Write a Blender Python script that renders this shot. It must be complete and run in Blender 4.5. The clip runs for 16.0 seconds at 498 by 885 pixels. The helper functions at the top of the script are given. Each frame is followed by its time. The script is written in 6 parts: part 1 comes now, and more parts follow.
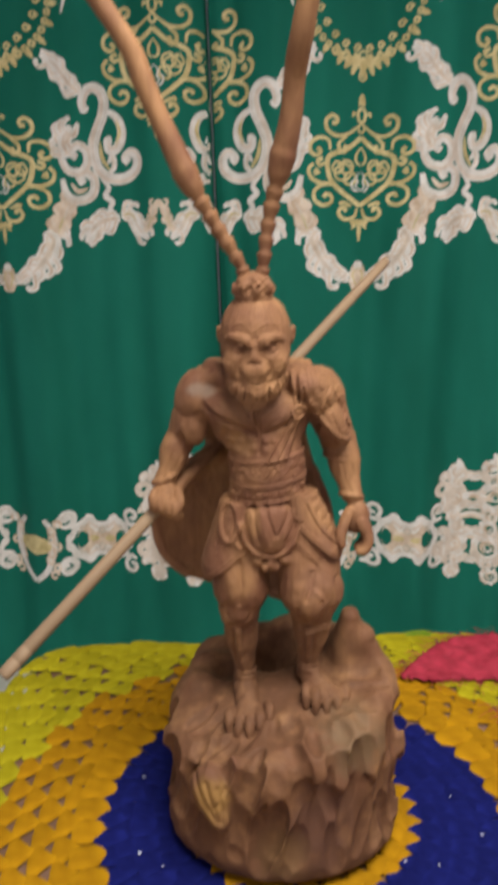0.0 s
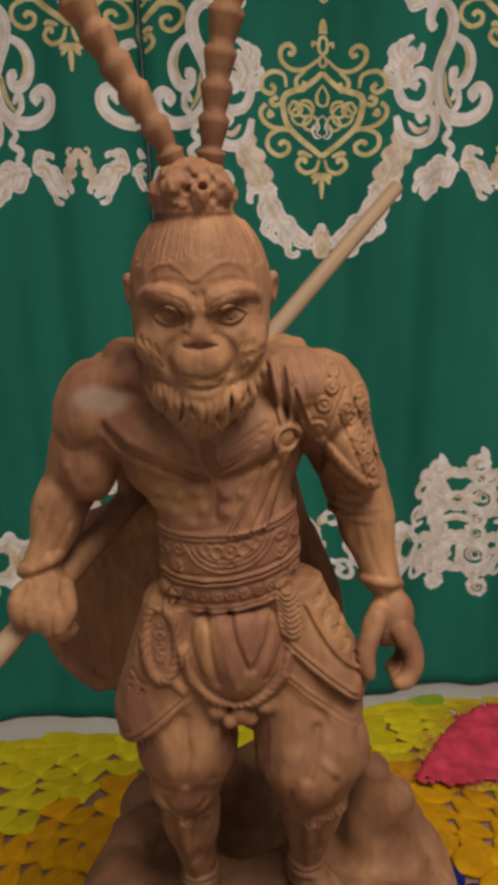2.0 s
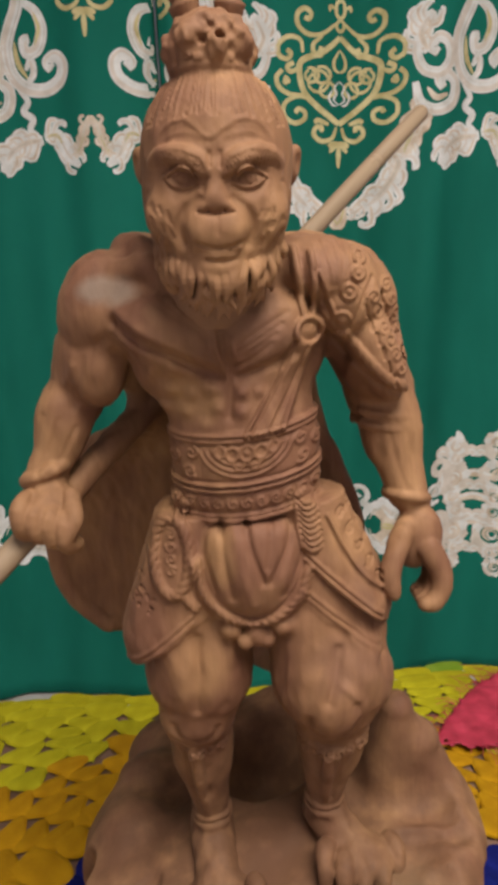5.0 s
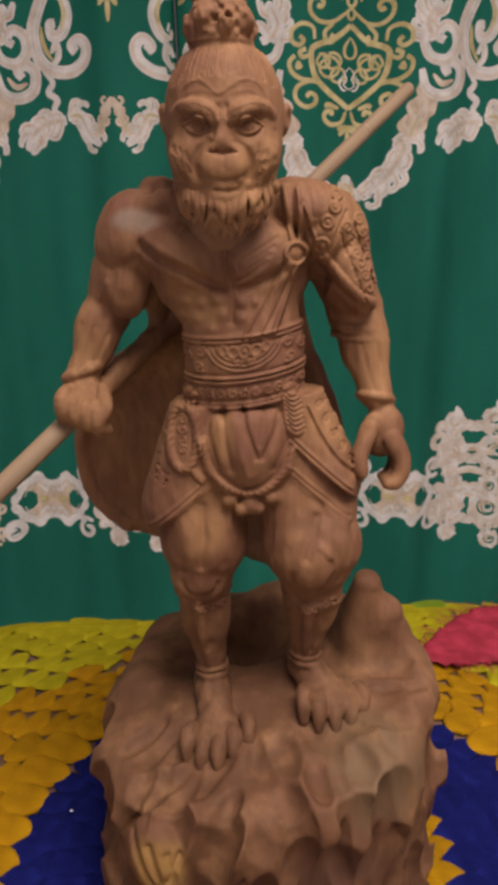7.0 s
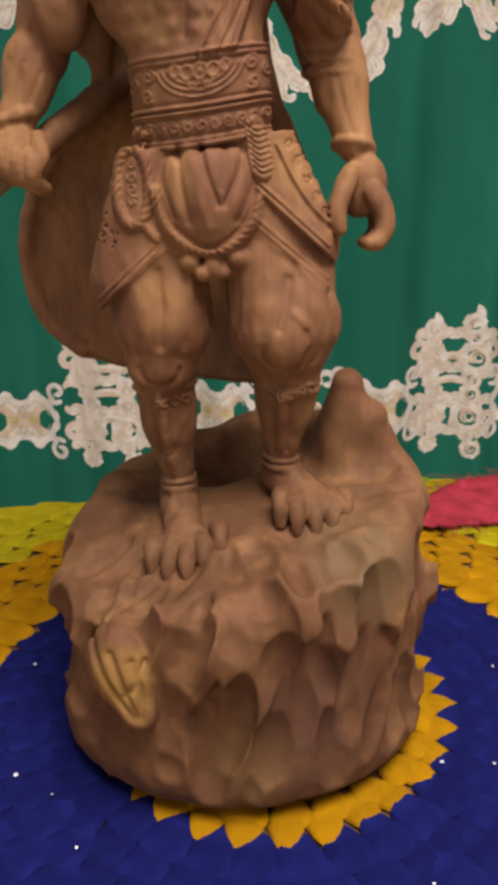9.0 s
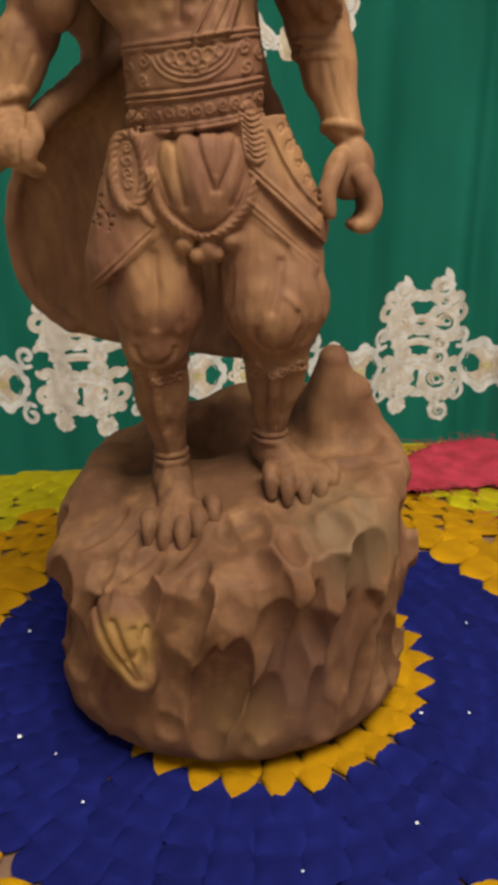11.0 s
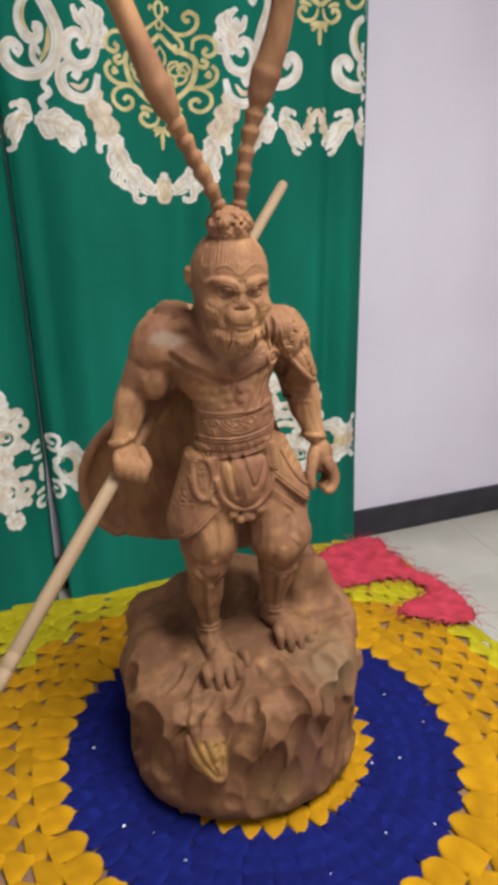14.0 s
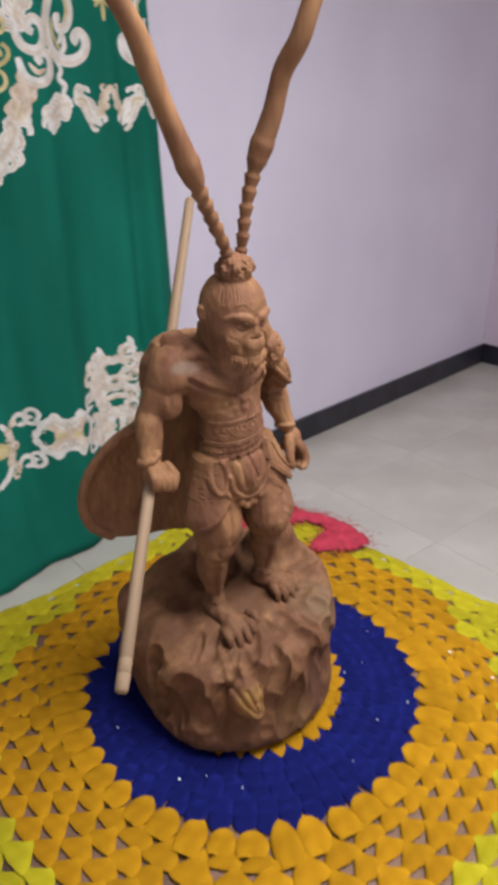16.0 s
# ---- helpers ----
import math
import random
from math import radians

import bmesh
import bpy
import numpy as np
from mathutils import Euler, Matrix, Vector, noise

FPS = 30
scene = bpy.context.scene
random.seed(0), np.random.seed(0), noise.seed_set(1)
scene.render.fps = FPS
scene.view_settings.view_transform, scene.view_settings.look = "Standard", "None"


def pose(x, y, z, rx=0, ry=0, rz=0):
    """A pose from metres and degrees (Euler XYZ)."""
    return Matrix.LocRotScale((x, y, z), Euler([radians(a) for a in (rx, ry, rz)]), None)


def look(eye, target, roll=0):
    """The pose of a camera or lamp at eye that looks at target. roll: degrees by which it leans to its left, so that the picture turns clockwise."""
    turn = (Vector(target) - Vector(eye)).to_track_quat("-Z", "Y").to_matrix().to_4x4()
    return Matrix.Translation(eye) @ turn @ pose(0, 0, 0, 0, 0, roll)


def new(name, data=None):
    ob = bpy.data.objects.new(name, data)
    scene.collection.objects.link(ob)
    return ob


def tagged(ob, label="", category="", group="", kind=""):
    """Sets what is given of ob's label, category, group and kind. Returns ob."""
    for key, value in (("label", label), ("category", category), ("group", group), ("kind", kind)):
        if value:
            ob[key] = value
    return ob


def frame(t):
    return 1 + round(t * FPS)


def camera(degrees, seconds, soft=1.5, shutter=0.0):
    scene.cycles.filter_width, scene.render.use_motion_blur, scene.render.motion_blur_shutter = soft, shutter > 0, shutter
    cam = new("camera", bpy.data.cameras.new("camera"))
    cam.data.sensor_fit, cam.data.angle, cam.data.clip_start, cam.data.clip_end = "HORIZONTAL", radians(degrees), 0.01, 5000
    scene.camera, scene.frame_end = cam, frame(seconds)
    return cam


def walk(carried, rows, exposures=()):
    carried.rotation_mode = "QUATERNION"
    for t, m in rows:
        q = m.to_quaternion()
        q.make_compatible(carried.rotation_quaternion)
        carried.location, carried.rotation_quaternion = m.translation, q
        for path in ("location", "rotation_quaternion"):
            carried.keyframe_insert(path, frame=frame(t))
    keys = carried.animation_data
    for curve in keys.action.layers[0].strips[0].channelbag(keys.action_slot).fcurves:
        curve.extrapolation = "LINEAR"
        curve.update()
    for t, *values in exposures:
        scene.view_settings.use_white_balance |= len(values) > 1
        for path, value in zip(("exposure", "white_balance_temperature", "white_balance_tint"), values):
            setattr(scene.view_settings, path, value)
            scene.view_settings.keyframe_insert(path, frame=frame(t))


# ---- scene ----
cam = camera(38.2, 16.0, soft=4.8, shutter=0.5)
PATH = [
    (0, (0.0077, -0.8362, 1.4825), (-0.0634, 1.0291, 1.0361), -0.4),
    (0.5, (-0.0336, -0.7824, 1.4345), (-0.0845, 1.0589, 0.8930), 1.1),
    (1, (-0.0557, -0.5971, 1.4364), (0.0125, 1.2518, 0.9218), 0.8),
    (1.5, (-0.0202, -0.5021, 1.4278), (0.0643, 1.3478, 0.9190), -0.9),
    (2, (-0.0029, -0.4397, 1.4316), (0.0586, 1.4160, 0.9439), -1.0),
    (2.5, (-0.0115, -0.3974, 1.4172), (0.0221, 1.4630, 0.9458), -0.8),
    (3, (-0.0115, -0.3811, 1.4047), (0.0192, 1.4774, 0.9228), -1.0),
    (3.5, (-0.0067, -0.3744, 1.3999), (0.0144, 1.4794, 0.9007), -0.7),
    (4, (-0.0067, -0.3773, 1.3970), (0.0192, 1.4765, 0.8988), -0.7),
    (6.5, (-0.0058, -0.5213, 1.3289), (0.0211, 1.3296, 0.8201), -1.1),
    (7, (0.0010, -0.5434, 1.3337), (0.0019, 1.3037, 0.8095), -0.0),
    (7.5, (-0.0163, -0.5702, 1.2934), (0.0422, 1.2547, 0.6991), -1.0),
    (8, (-0.0019, -0.5597, 1.2396), (0.0797, 1.2547, 0.6166), -0.6),
    (8.5, (0.0058, -0.5472, 1.2098), (0.0576, 1.2710, 0.5954), -1.5),
    (9, (0.0096, -0.5194, 1.1868), (0.0634, 1.2922, 0.5503), -1.0),
    (11.5, (-0.0298, -0.5482, 1.2242), (0.1690, 1.2115, 0.4812), 0.5),
    (12, (-0.1066, -0.6086, 1.3356), (0.1718, 1.1760, 0.6838), 1.2),
    (12.5, (-0.1459, -0.6739, 1.4460), (0.1997, 1.1146, 0.8393), -0.6),
    (13, (-0.1680, -0.6979, 1.4690), (0.2554, 1.0666, 0.8412), 0.8),
    (13.5, (-0.1910, -0.7267, 1.5055), (0.2957, 1.0186, 0.8719), 0.0),
    (14, (-0.2342, -0.7440, 1.5122), (0.3350, 0.9610, 0.8374), 0.3),
    (14.5, (-0.2736, -0.7200, 1.5151), (0.2669, 0.9763, 0.7951), -1.6),
    (15, (-0.3178, -0.7018, 1.5276), (0.3869, 0.9341, 0.8124), -0.4),
    (15.5, (-0.4195, -0.6931, 1.5948), (0.5002, 0.8112, 0.8345), -1.7),
    (16, (-0.5501, -0.7066, 1.6361), (0.5462, 0.6451, 0.8249), -1.0),
]
EXPOSURE = [(0, -0.36, 6800, 13), (0.5, -0.60, 7100, 15), (1, -0.90, 7450, 19), (1.5, -1.0, 7500, 25), (2, -0.80, 7400, 19), (2.5, -0.10, 6600, 10), (3.5, -0.10, 6450, 6), (4, -0.12, 6450, 6),
            (6.5, -0.80, 7100, 24), (7, -0.7, 7100, 24), (7.5, -0.60, 7300, 24), (8.5, -0.40, 7500, 22), (9, -0.36, 7500, 18), (11.5, -0.40, 7250, 8), (12, -0.66, 7100, 17), (13, -1.05, 6800, 26), (13.5, -0.95, 6700, 17), (14, -0.08, 6480, 8), (14.5, 0.05, 6450, 8), (15.5, 0.02, 6300, 11), (16, -0.30, 6300, 15)]
walk(cam, [(t, look(eye, target, roll)) for t, eye, target, roll in PATH], EXPOSURE)

# ---- world and light ----
world = bpy.data.worlds.new("room_world")
scene.world = world
world.use_nodes = True
world.node_tree.nodes["Background"].inputs[0].default_value = (0.9, 0.92, 1.0, 1)
world.node_tree.nodes["Background"].inputs[1].default_value = 0.02

lamp_data = bpy.data.lights.new("ceiling_lamp_light", "AREA")
lamp_data.shape, lamp_data.size, lamp_data.energy = "DISK", 1.2, 108
lamp_data.color = (0.95, 0.96, 0.94)
lamp_light = new("ceiling_lamp_light", lamp_data)
lamp_light.matrix_world = pose(0.42, -0.80, 2.87)


# ---- small helpers ----
def mesh_of(name, verts, faces, smooth=True):
    me = bpy.data.meshes.new(name)
    me.from_pydata(verts, [], faces)
    me.update()
    if smooth:
        me.polygons.foreach_set("use_smooth", np.ones(len(me.polygons), bool))
    return me


def thing(name, me, material=None, parent=None, label="", category="", group="", kind=""):
    ob = new(name, me)
    if material is not None and me is not None and not me.materials:
        me.materials.append(material)
    if parent is not None:
        ob.parent = parent
    return tagged(ob, label, category, group, kind)


def part(name, bm, material, parent, label=""):
    me = bpy.data.meshes.new(name)
    bm.to_mesh(me)
    bm.free()
    return thing(name, me, material, parent, label)


def box_bm(x0, x1, y0, y1, z0, z1, bevel=0.0, segments=2):
    bm = bmesh.new()
    m = Matrix.LocRotScale(((x0 + x1) / 2, (y0 + y1) / 2, (z0 + z1) / 2), None, (x1 - x0, y1 - y0, z1 - z0))
    bmesh.ops.create_cube(bm, size=1, matrix=m)
    if bevel:
        bmesh.ops.bevel(bm, geom=bm.edges[:], offset=bevel, segments=segments, affect="EDGES", profile=0.6)
    return bm


def spline(pts, n):
    """n points on a Catmull-Rom curve through pts."""
    p = np.array(pts, float)
    q = np.vstack([2 * p[0] - p[1], p, 2 * p[-1] - p[-2]])
    out = []
    for u in np.linspace(0, len(p) - 1, n):
        i = min(int(u), len(p) - 2)
        f = u - i
        a, b, c, d = q[i], q[i + 1], q[i + 2], q[i + 3]
        out.append(0.5 * (2 * b + (c - a) * f + (2 * a - 5 * b + 4 * c - d) * f * f + (3 * b - a - 3 * c + d) * f ** 3))
    return np.array(out)


# ---- materials ----
def material(name, color, rough=0.6, metal=0.0):
    m = bpy.data.materials.new(name)
    m.use_nodes = True
    b = m.node_tree.nodes["Principled BSDF"]
    b.inputs["Base Color"].default_value = (*color, 1)
    b.inputs["Roughness"].default_value = rough
    b.inputs["Metallic"].default_value = metal
    return m


def add_noise(m, scale, lo, hi, stretch=(1, 1, 1), detail=4.0, bump=0.0, bump_distance=0.001, fine=0.0, space="Object", lo_at=0.35, hi_at=0.65):
    """A two-colour noise on the base colour, and a bump from it and from a finer one."""
    t = m.node_tree
    n, l = t.nodes, t.links
    b = n["Principled BSDF"]
    tc, mp, no, ra = n.new("ShaderNodeTexCoord"), n.new("ShaderNodeMapping"), n.new("ShaderNodeTexNoise"), n.new("ShaderNodeValToRGB")
    mp.inputs["Scale"].default_value = stretch
    no.inputs["Scale"].default_value, no.inputs["Detail"].default_value = scale, detail
    l.new(tc.outputs[space], mp.inputs["Vector"])
    l.new(mp.outputs[0], no.inputs["Vector"])
    l.new(no.outputs["Fac"], ra.inputs[0])
    ra.color_ramp.elements[0].position, ra.color_ramp.elements[1].position = lo_at, hi_at
    ra.color_ramp.elements[0].color, ra.color_ramp.elements[1].color = (*lo, 1), (*hi, 1)
    l.new(ra.outputs[0], b.inputs["Base Color"])
    if bump:
        bu, f = n.new("ShaderNodeBump"), n.new("ShaderNodeTexNoise")
        f.inputs["Scale"].default_value, f.inputs["Detail"].default_value = fine or scale * 6, 3
        l.new(mp.outputs[0], f.inputs["Vector"])
        bu.inputs["Strength"].default_value, bu.inputs["Distance"].default_value = bump, bump_distance
        l.new(f.outputs["Fac"], bu.inputs["Height"])
        l.new(bu.outputs[0], b.inputs["Normal"])
    return ra, mp, no


wall_paint = material("lilac_wall_paint", (0.62, 0.58, 0.68), 0.55)
add_noise(wall_paint, 1.6, (0.73, 0.68, 0.785), (0.79, 0.745, 0.845), detail=6, bump=0.25, bump_distance=0.002, fine=60)
pink_paint = material("pink_wall_paint", (0.60, 0.45, 0.56), 0.55)
add_noise(pink_paint, 1.6, (0.64, 0.52, 0.62), (0.70, 0.58, 0.68), detail=6, bump=0.25, bump_distance=0.002, fine=60)
ceiling_paint = material("white_ceiling_paint", (0.8, 0.79, 0.76), 0.7)
add_noise(ceiling_paint, 2, (0.77, 0.76, 0.73), (0.82, 0.81, 0.79), bump=0.2, fine=70)
skirting = material("black_skirting_tile", (0.02, 0.02, 0.03), 0.3)
add_noise(skirting, 9, (0.014, 0.014, 0.022), (0.032, 0.03, 0.042), detail=5, bump=0.1, fine=40)
floor_tile = material("beige_floor_tile", (0.5, 0.47, 0.42), 0.22)
add_noise(floor_tile, 3, (0.57, 0.545, 0.478), (0.67, 0.645, 0.57), detail=7, bump=0.06, fine=25)
grout = material("grey_grout", (0.3, 0.28, 0.26), 0.9)
add_noise(grout, 40, (0.44, 0.42, 0.38), (0.52, 0.50, 0.46), bump=0.3)


def wood(name, dark, light, rough, scale, stretch, bump):
    m = material(name, light, rough)
    ra, mp, no = add_noise(m, scale, dark, light, stretch, 8, bump, 0.0007, scale * 7)
    return m


# brown carved wood: grain along the upright, broad pale and dark patches
statue_wood = material("carved_brown_wood", (0.3, 0.14, 0.07), 0.7)
t_ = statue_wood.node_tree
n_, l_ = t_.nodes, t_.links
tc = n_.new("ShaderNodeTexCoord")
grain_map, broad_map = n_.new("ShaderNodeMapping"), n_.new("ShaderNodeMapping")
grain_map.inputs["Scale"].default_value = (1, 1, 0.12)
grain_map.inputs["Rotation"].default_value = (0.12, 0.2, 0)
broad_map.inputs["Scale"].default_value = (1, 1, 0.6)
broad_map.inputs["Location"].default_value = (0.31, 0.17, 0.05)
grain, broad, streak = n_.new("ShaderNodeTexNoise"), n_.new("ShaderNodeTexNoise"), n_.new("ShaderNodeTexNoise")
grain.inputs["Scale"].default_value, grain.inputs["Detail"].default_value, grain.inputs["Distortion"].default_value = 120, 6, 0.6
streak.inputs["Scale"].default_value, streak.inputs["Detail"].default_value = 420, 3
broad.inputs["Scale"].default_value, broad.inputs["Detail"].default_value = 19, 4
for a in (grain_map, broad_map):
    l_.new(tc.outputs["Object"], a.inputs["Vector"])
l_.new(grain_map.outputs[0], grain.inputs["Vector"])
l_.new(grain_map.outputs[0], streak.inputs["Vector"])
l_.new(broad_map.outputs[0], broad.inputs["Vector"])
ramp_a, ramp_b = n_.new("ShaderNodeValToRGB"), n_.new("ShaderNodeValToRGB")
ramp_a.color_ramp.elements[0].position, ramp_a.color_ramp.elements[0].color = 0.3, (0.192, 0.096, 0.050, 1)
ramp_a.color_ramp.elements[1].position, ramp_a.color_ramp.elements[1].color = 0.7, (0.252, 0.132, 0.070, 1)
ramp_b.color_ramp.elements[0].position, ramp_b.color_ramp.elements[0].color = 0.36, (0.70, 0.59, 0.60, 1)
ramp_b.color_ramp.elements[1].position, ramp_b.color_ramp.elements[1].color = 0.64, (1.20, 1.19, 1.02, 1)
l_.new(grain.outputs["Fac"], ramp_a.inputs[0])
l_.new(broad.outputs["Fac"], ramp_b.inputs[0])
mul = n_.new("ShaderNodeMix")
mul.data_type, mul.blend_type = "RGBA", "MULTIPLY"
mul.inputs[0].default_value = 1.0
l_.new(ramp_a.outputs[0], mul.inputs[6])
l_.new(ramp_b.outputs[0], mul.inputs[7])


def tone_patch(below, centre, radius, color, strength):
    """A patch of its own shape and colour on the wood, paler or darker."""
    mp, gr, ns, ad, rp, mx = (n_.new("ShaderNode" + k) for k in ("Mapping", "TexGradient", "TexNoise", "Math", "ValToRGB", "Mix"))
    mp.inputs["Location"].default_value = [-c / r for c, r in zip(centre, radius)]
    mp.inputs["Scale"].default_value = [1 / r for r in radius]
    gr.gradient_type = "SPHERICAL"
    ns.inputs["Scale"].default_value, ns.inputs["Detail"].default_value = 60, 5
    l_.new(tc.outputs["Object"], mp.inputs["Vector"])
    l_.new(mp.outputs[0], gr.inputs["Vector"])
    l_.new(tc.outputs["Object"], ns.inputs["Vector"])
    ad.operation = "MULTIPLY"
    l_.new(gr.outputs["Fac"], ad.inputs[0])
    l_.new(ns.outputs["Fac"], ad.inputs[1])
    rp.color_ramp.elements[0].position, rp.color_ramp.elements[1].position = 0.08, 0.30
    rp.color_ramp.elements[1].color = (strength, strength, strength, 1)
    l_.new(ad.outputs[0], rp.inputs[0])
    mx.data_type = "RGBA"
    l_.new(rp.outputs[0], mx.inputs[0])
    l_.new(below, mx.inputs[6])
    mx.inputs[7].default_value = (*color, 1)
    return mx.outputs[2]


# darker brown over the whole rock, fading out up the legs
shade = tone_patch(mul.outputs[2], (0.016, 0.012, 0.80), (0.30, 0.30, 0.36), (0.108, 0.049, 0.024), 0.9)
shade = tone_patch(shade, (-0.080, -0.004, 1.346), (0.026, 0.03, 0.013), (0.26, 0.20, 0.15), 0.55)
shade = tone_patch(shade, (-0.070, -0.115, 0.870), (0.038, 0.04, 0.044), (0.28, 0.155, 0.05), 0.9)
shade = tone_patch(shade, (0.072, -0.035, 1.185), (0.016, 0.02, 0.04), (0.095, 0.045, 0.038), 0.6)
shade = tone_patch(shade, (0.115, -0.09, 0.93), (0.07, 0.06, 0.05), (0.20, 0.125, 0.07), 0.5)
shade = tone_patch(shade, (-0.02, -0.04, 1.335), (0.05, 0.05, 0.03), (0.26, 0.135, 0.07), 0.7)
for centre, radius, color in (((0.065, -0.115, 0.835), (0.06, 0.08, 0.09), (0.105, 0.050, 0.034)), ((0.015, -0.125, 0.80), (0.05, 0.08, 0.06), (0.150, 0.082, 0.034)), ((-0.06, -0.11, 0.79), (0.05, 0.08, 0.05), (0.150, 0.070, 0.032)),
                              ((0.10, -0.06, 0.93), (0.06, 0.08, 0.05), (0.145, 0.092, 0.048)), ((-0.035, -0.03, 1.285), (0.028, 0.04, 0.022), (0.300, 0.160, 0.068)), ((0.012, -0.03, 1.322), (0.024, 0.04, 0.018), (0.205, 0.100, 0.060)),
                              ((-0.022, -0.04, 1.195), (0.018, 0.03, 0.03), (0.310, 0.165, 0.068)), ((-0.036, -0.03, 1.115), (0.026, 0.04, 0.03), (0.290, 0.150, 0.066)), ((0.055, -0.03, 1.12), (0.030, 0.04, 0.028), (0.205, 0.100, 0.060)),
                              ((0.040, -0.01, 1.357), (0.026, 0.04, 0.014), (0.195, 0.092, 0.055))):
    shade = tone_patch(shade, centre, radius, color, 0.6)
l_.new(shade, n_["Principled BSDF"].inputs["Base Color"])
bmp = n_.new("ShaderNodeBump")
bmp.inputs["Strength"].default_value, bmp.inputs["Distance"].default_value = 0.3, 0.0005
l_.new(streak.outputs["Fac"], bmp.inputs["Height"])
chisel, bmp_b = n_.new("ShaderNodeTexNoise"), n_.new("ShaderNodeBump")
chisel.inputs["Scale"].default_value, chisel.inputs["Detail"].default_value = 95, 4
l_.new(broad_map.outputs[0], chisel.inputs["Vector"])
bmp_b.inputs["Strength"].default_value, bmp_b.inputs["Distance"].default_value = 0.55, 0.0022
l_.new(chisel.outputs["Fac"], bmp_b.inputs["Height"])
l_.new(bmp.outputs[0], bmp_b.inputs["Normal"])
l_.new(bmp_b.outputs[0], n_["Principled BSDF"].inputs["Normal"])
n_["Principled BSDF"].inputs["Specular IOR Level"].default_value = 0.2

staff_wood = wood("pale_dowel_wood", (0.195, 0.125, 0.070), (0.270, 0.182, 0.106), 0.72, 60, (1, 1, 0.05), 0.2)
table_wood = wood("reddish_table_wood", (0.115, 0.06, 0.038), (0.20, 0.11, 0.072), 0.5, 18, (0.08, 1, 1), 0.15)

fabric = material("green_curtain_cloth", (0.005, 0.12, 0.07), 0.75)
add_noise(fabric, 3.0, (0.004, 0.122, 0.082), (0.007, 0.168, 0.116), (1, 1, 0.35), 5, 0.3, 0.0008, 420)


fabric.node_tree.nodes["Principled BSDF"].inputs["Specular IOR Level"].default_value = 0.12


def print_ink(name, lo, hi):
    m = material(name, hi, 0.75)
    add_noise(m, 28, lo, hi, detail=4, bump=0.3, bump_distance=0.0006, fine=420)
    return m


ink_white = print_ink("white_print", (0.66, 0.63, 0.57), (0.85, 0.82, 0.77))
ink_peach = print_ink("peach_print", (0.56, 0.42, 0.29), (0.80, 0.68, 0.54))
ink_cream = print_ink("cream_print", (0.62, 0.53, 0.43), (0.78, 0.69, 0.59))
ink_gold = print_ink("gold_print", (0.50, 0.40, 0.17), (0.72, 0.61, 0.31))
ink_grey = print_ink("grey_print", (0.50, 0.45, 0.36), (0.64, 0.59, 0.49))


def yarn(name, lo, hi):
    m = material(name, hi, 0.9)
    m.node_tree.nodes["Principled BSDF"].inputs["Specular IOR Level"].default_value = 0.08
    ra, mp, no = add_noise(m, 26, lo, hi, detail=3, bump=0.7, bump_distance=0.0016, fine=330)
    t = m.node_tree
    inf, hsv = t.nodes.new("ShaderNodeObjectInfo"), t.nodes.new("ShaderNodeHueSaturation")
    mr = t.nodes.new("ShaderNodeMapRange")
    mr.inputs["To Min"].default_value, mr.inputs["To Max"].default_value = 0.86, 1.1
    t.links.new(inf.outputs["Random"], mr.inputs["Value"])
    t.links.new(mr.outputs[0], hsv.inputs["Value"])
    t.links.new(ra.outputs[0], hsv.inputs["Color"])
    t.links.new(hsv.outputs[0], t.nodes["Principled BSDF"].inputs["Base Color"])
    return m


yarn_blue = yarn("blue_yarn", (0.004, 0.006, 0.065), (0.008, 0.012, 0.115))
yarn_orange = yarn("orange_yellow_yarn", (0.30, 0.142, 0.004), (0.425, 0.212, 0.006))
yarn_lime = yarn("lemon_yellow_yarn", (0.29, 0.245, 0.007), (0.40, 0.345, 0.014))
yarn_green = yarn("green_yarn", (0.12, 0.20, 0.012), (0.20, 0.28, 0.03))
red_gauze = material("red_gauze", (0.55, 0.02, 0.05), 0.7)
add_noise(red_gauze, 40, (0.27, 0.010, 0.026), (0.42, 0.024, 0.052), detail=5, bump=0.5, bump_distance=0.001, fine=300)
lint_white = material("white_lint", (0.8, 0.82, 0.85), 0.6)
add_noise(lint_white, 200, (0.7, 0.72, 0.76), (0.85, 0.86, 0.88))
lamp_glass = material("lamp_opal", (0.9, 0.9, 0.88), 0.4)
lamp_glass.node_tree.nodes["Principled BSDF"].inputs["Emission Color"].default_value = (1, 0.88, 0.74, 1)
lamp_glass.node_tree.nodes["Principled BSDF"].inputs["Emission Strength"].default_value = 3.0

# ---- room ----
# the back wall runs slightly askew to the curtain; the room is closed behind the camera
ROOM_TURN = math.atan(0.07)
BACK = (1.12, 1.80)
ROOM = Matrix.Translation((BACK[0], BACK[1], 0)) @ Matrix.Rotation(ROOM_TURN, 4, "Z")


def room_box(name, x0, x1, y0, y1, z0, z1, mat, label, category):
    ob = part(name, box_bm(x0, x1, y0, y1, z0, z1), mat, None)
    ob.matrix_world = ROOM
    return tagged(ob, label, category, "", "structure")


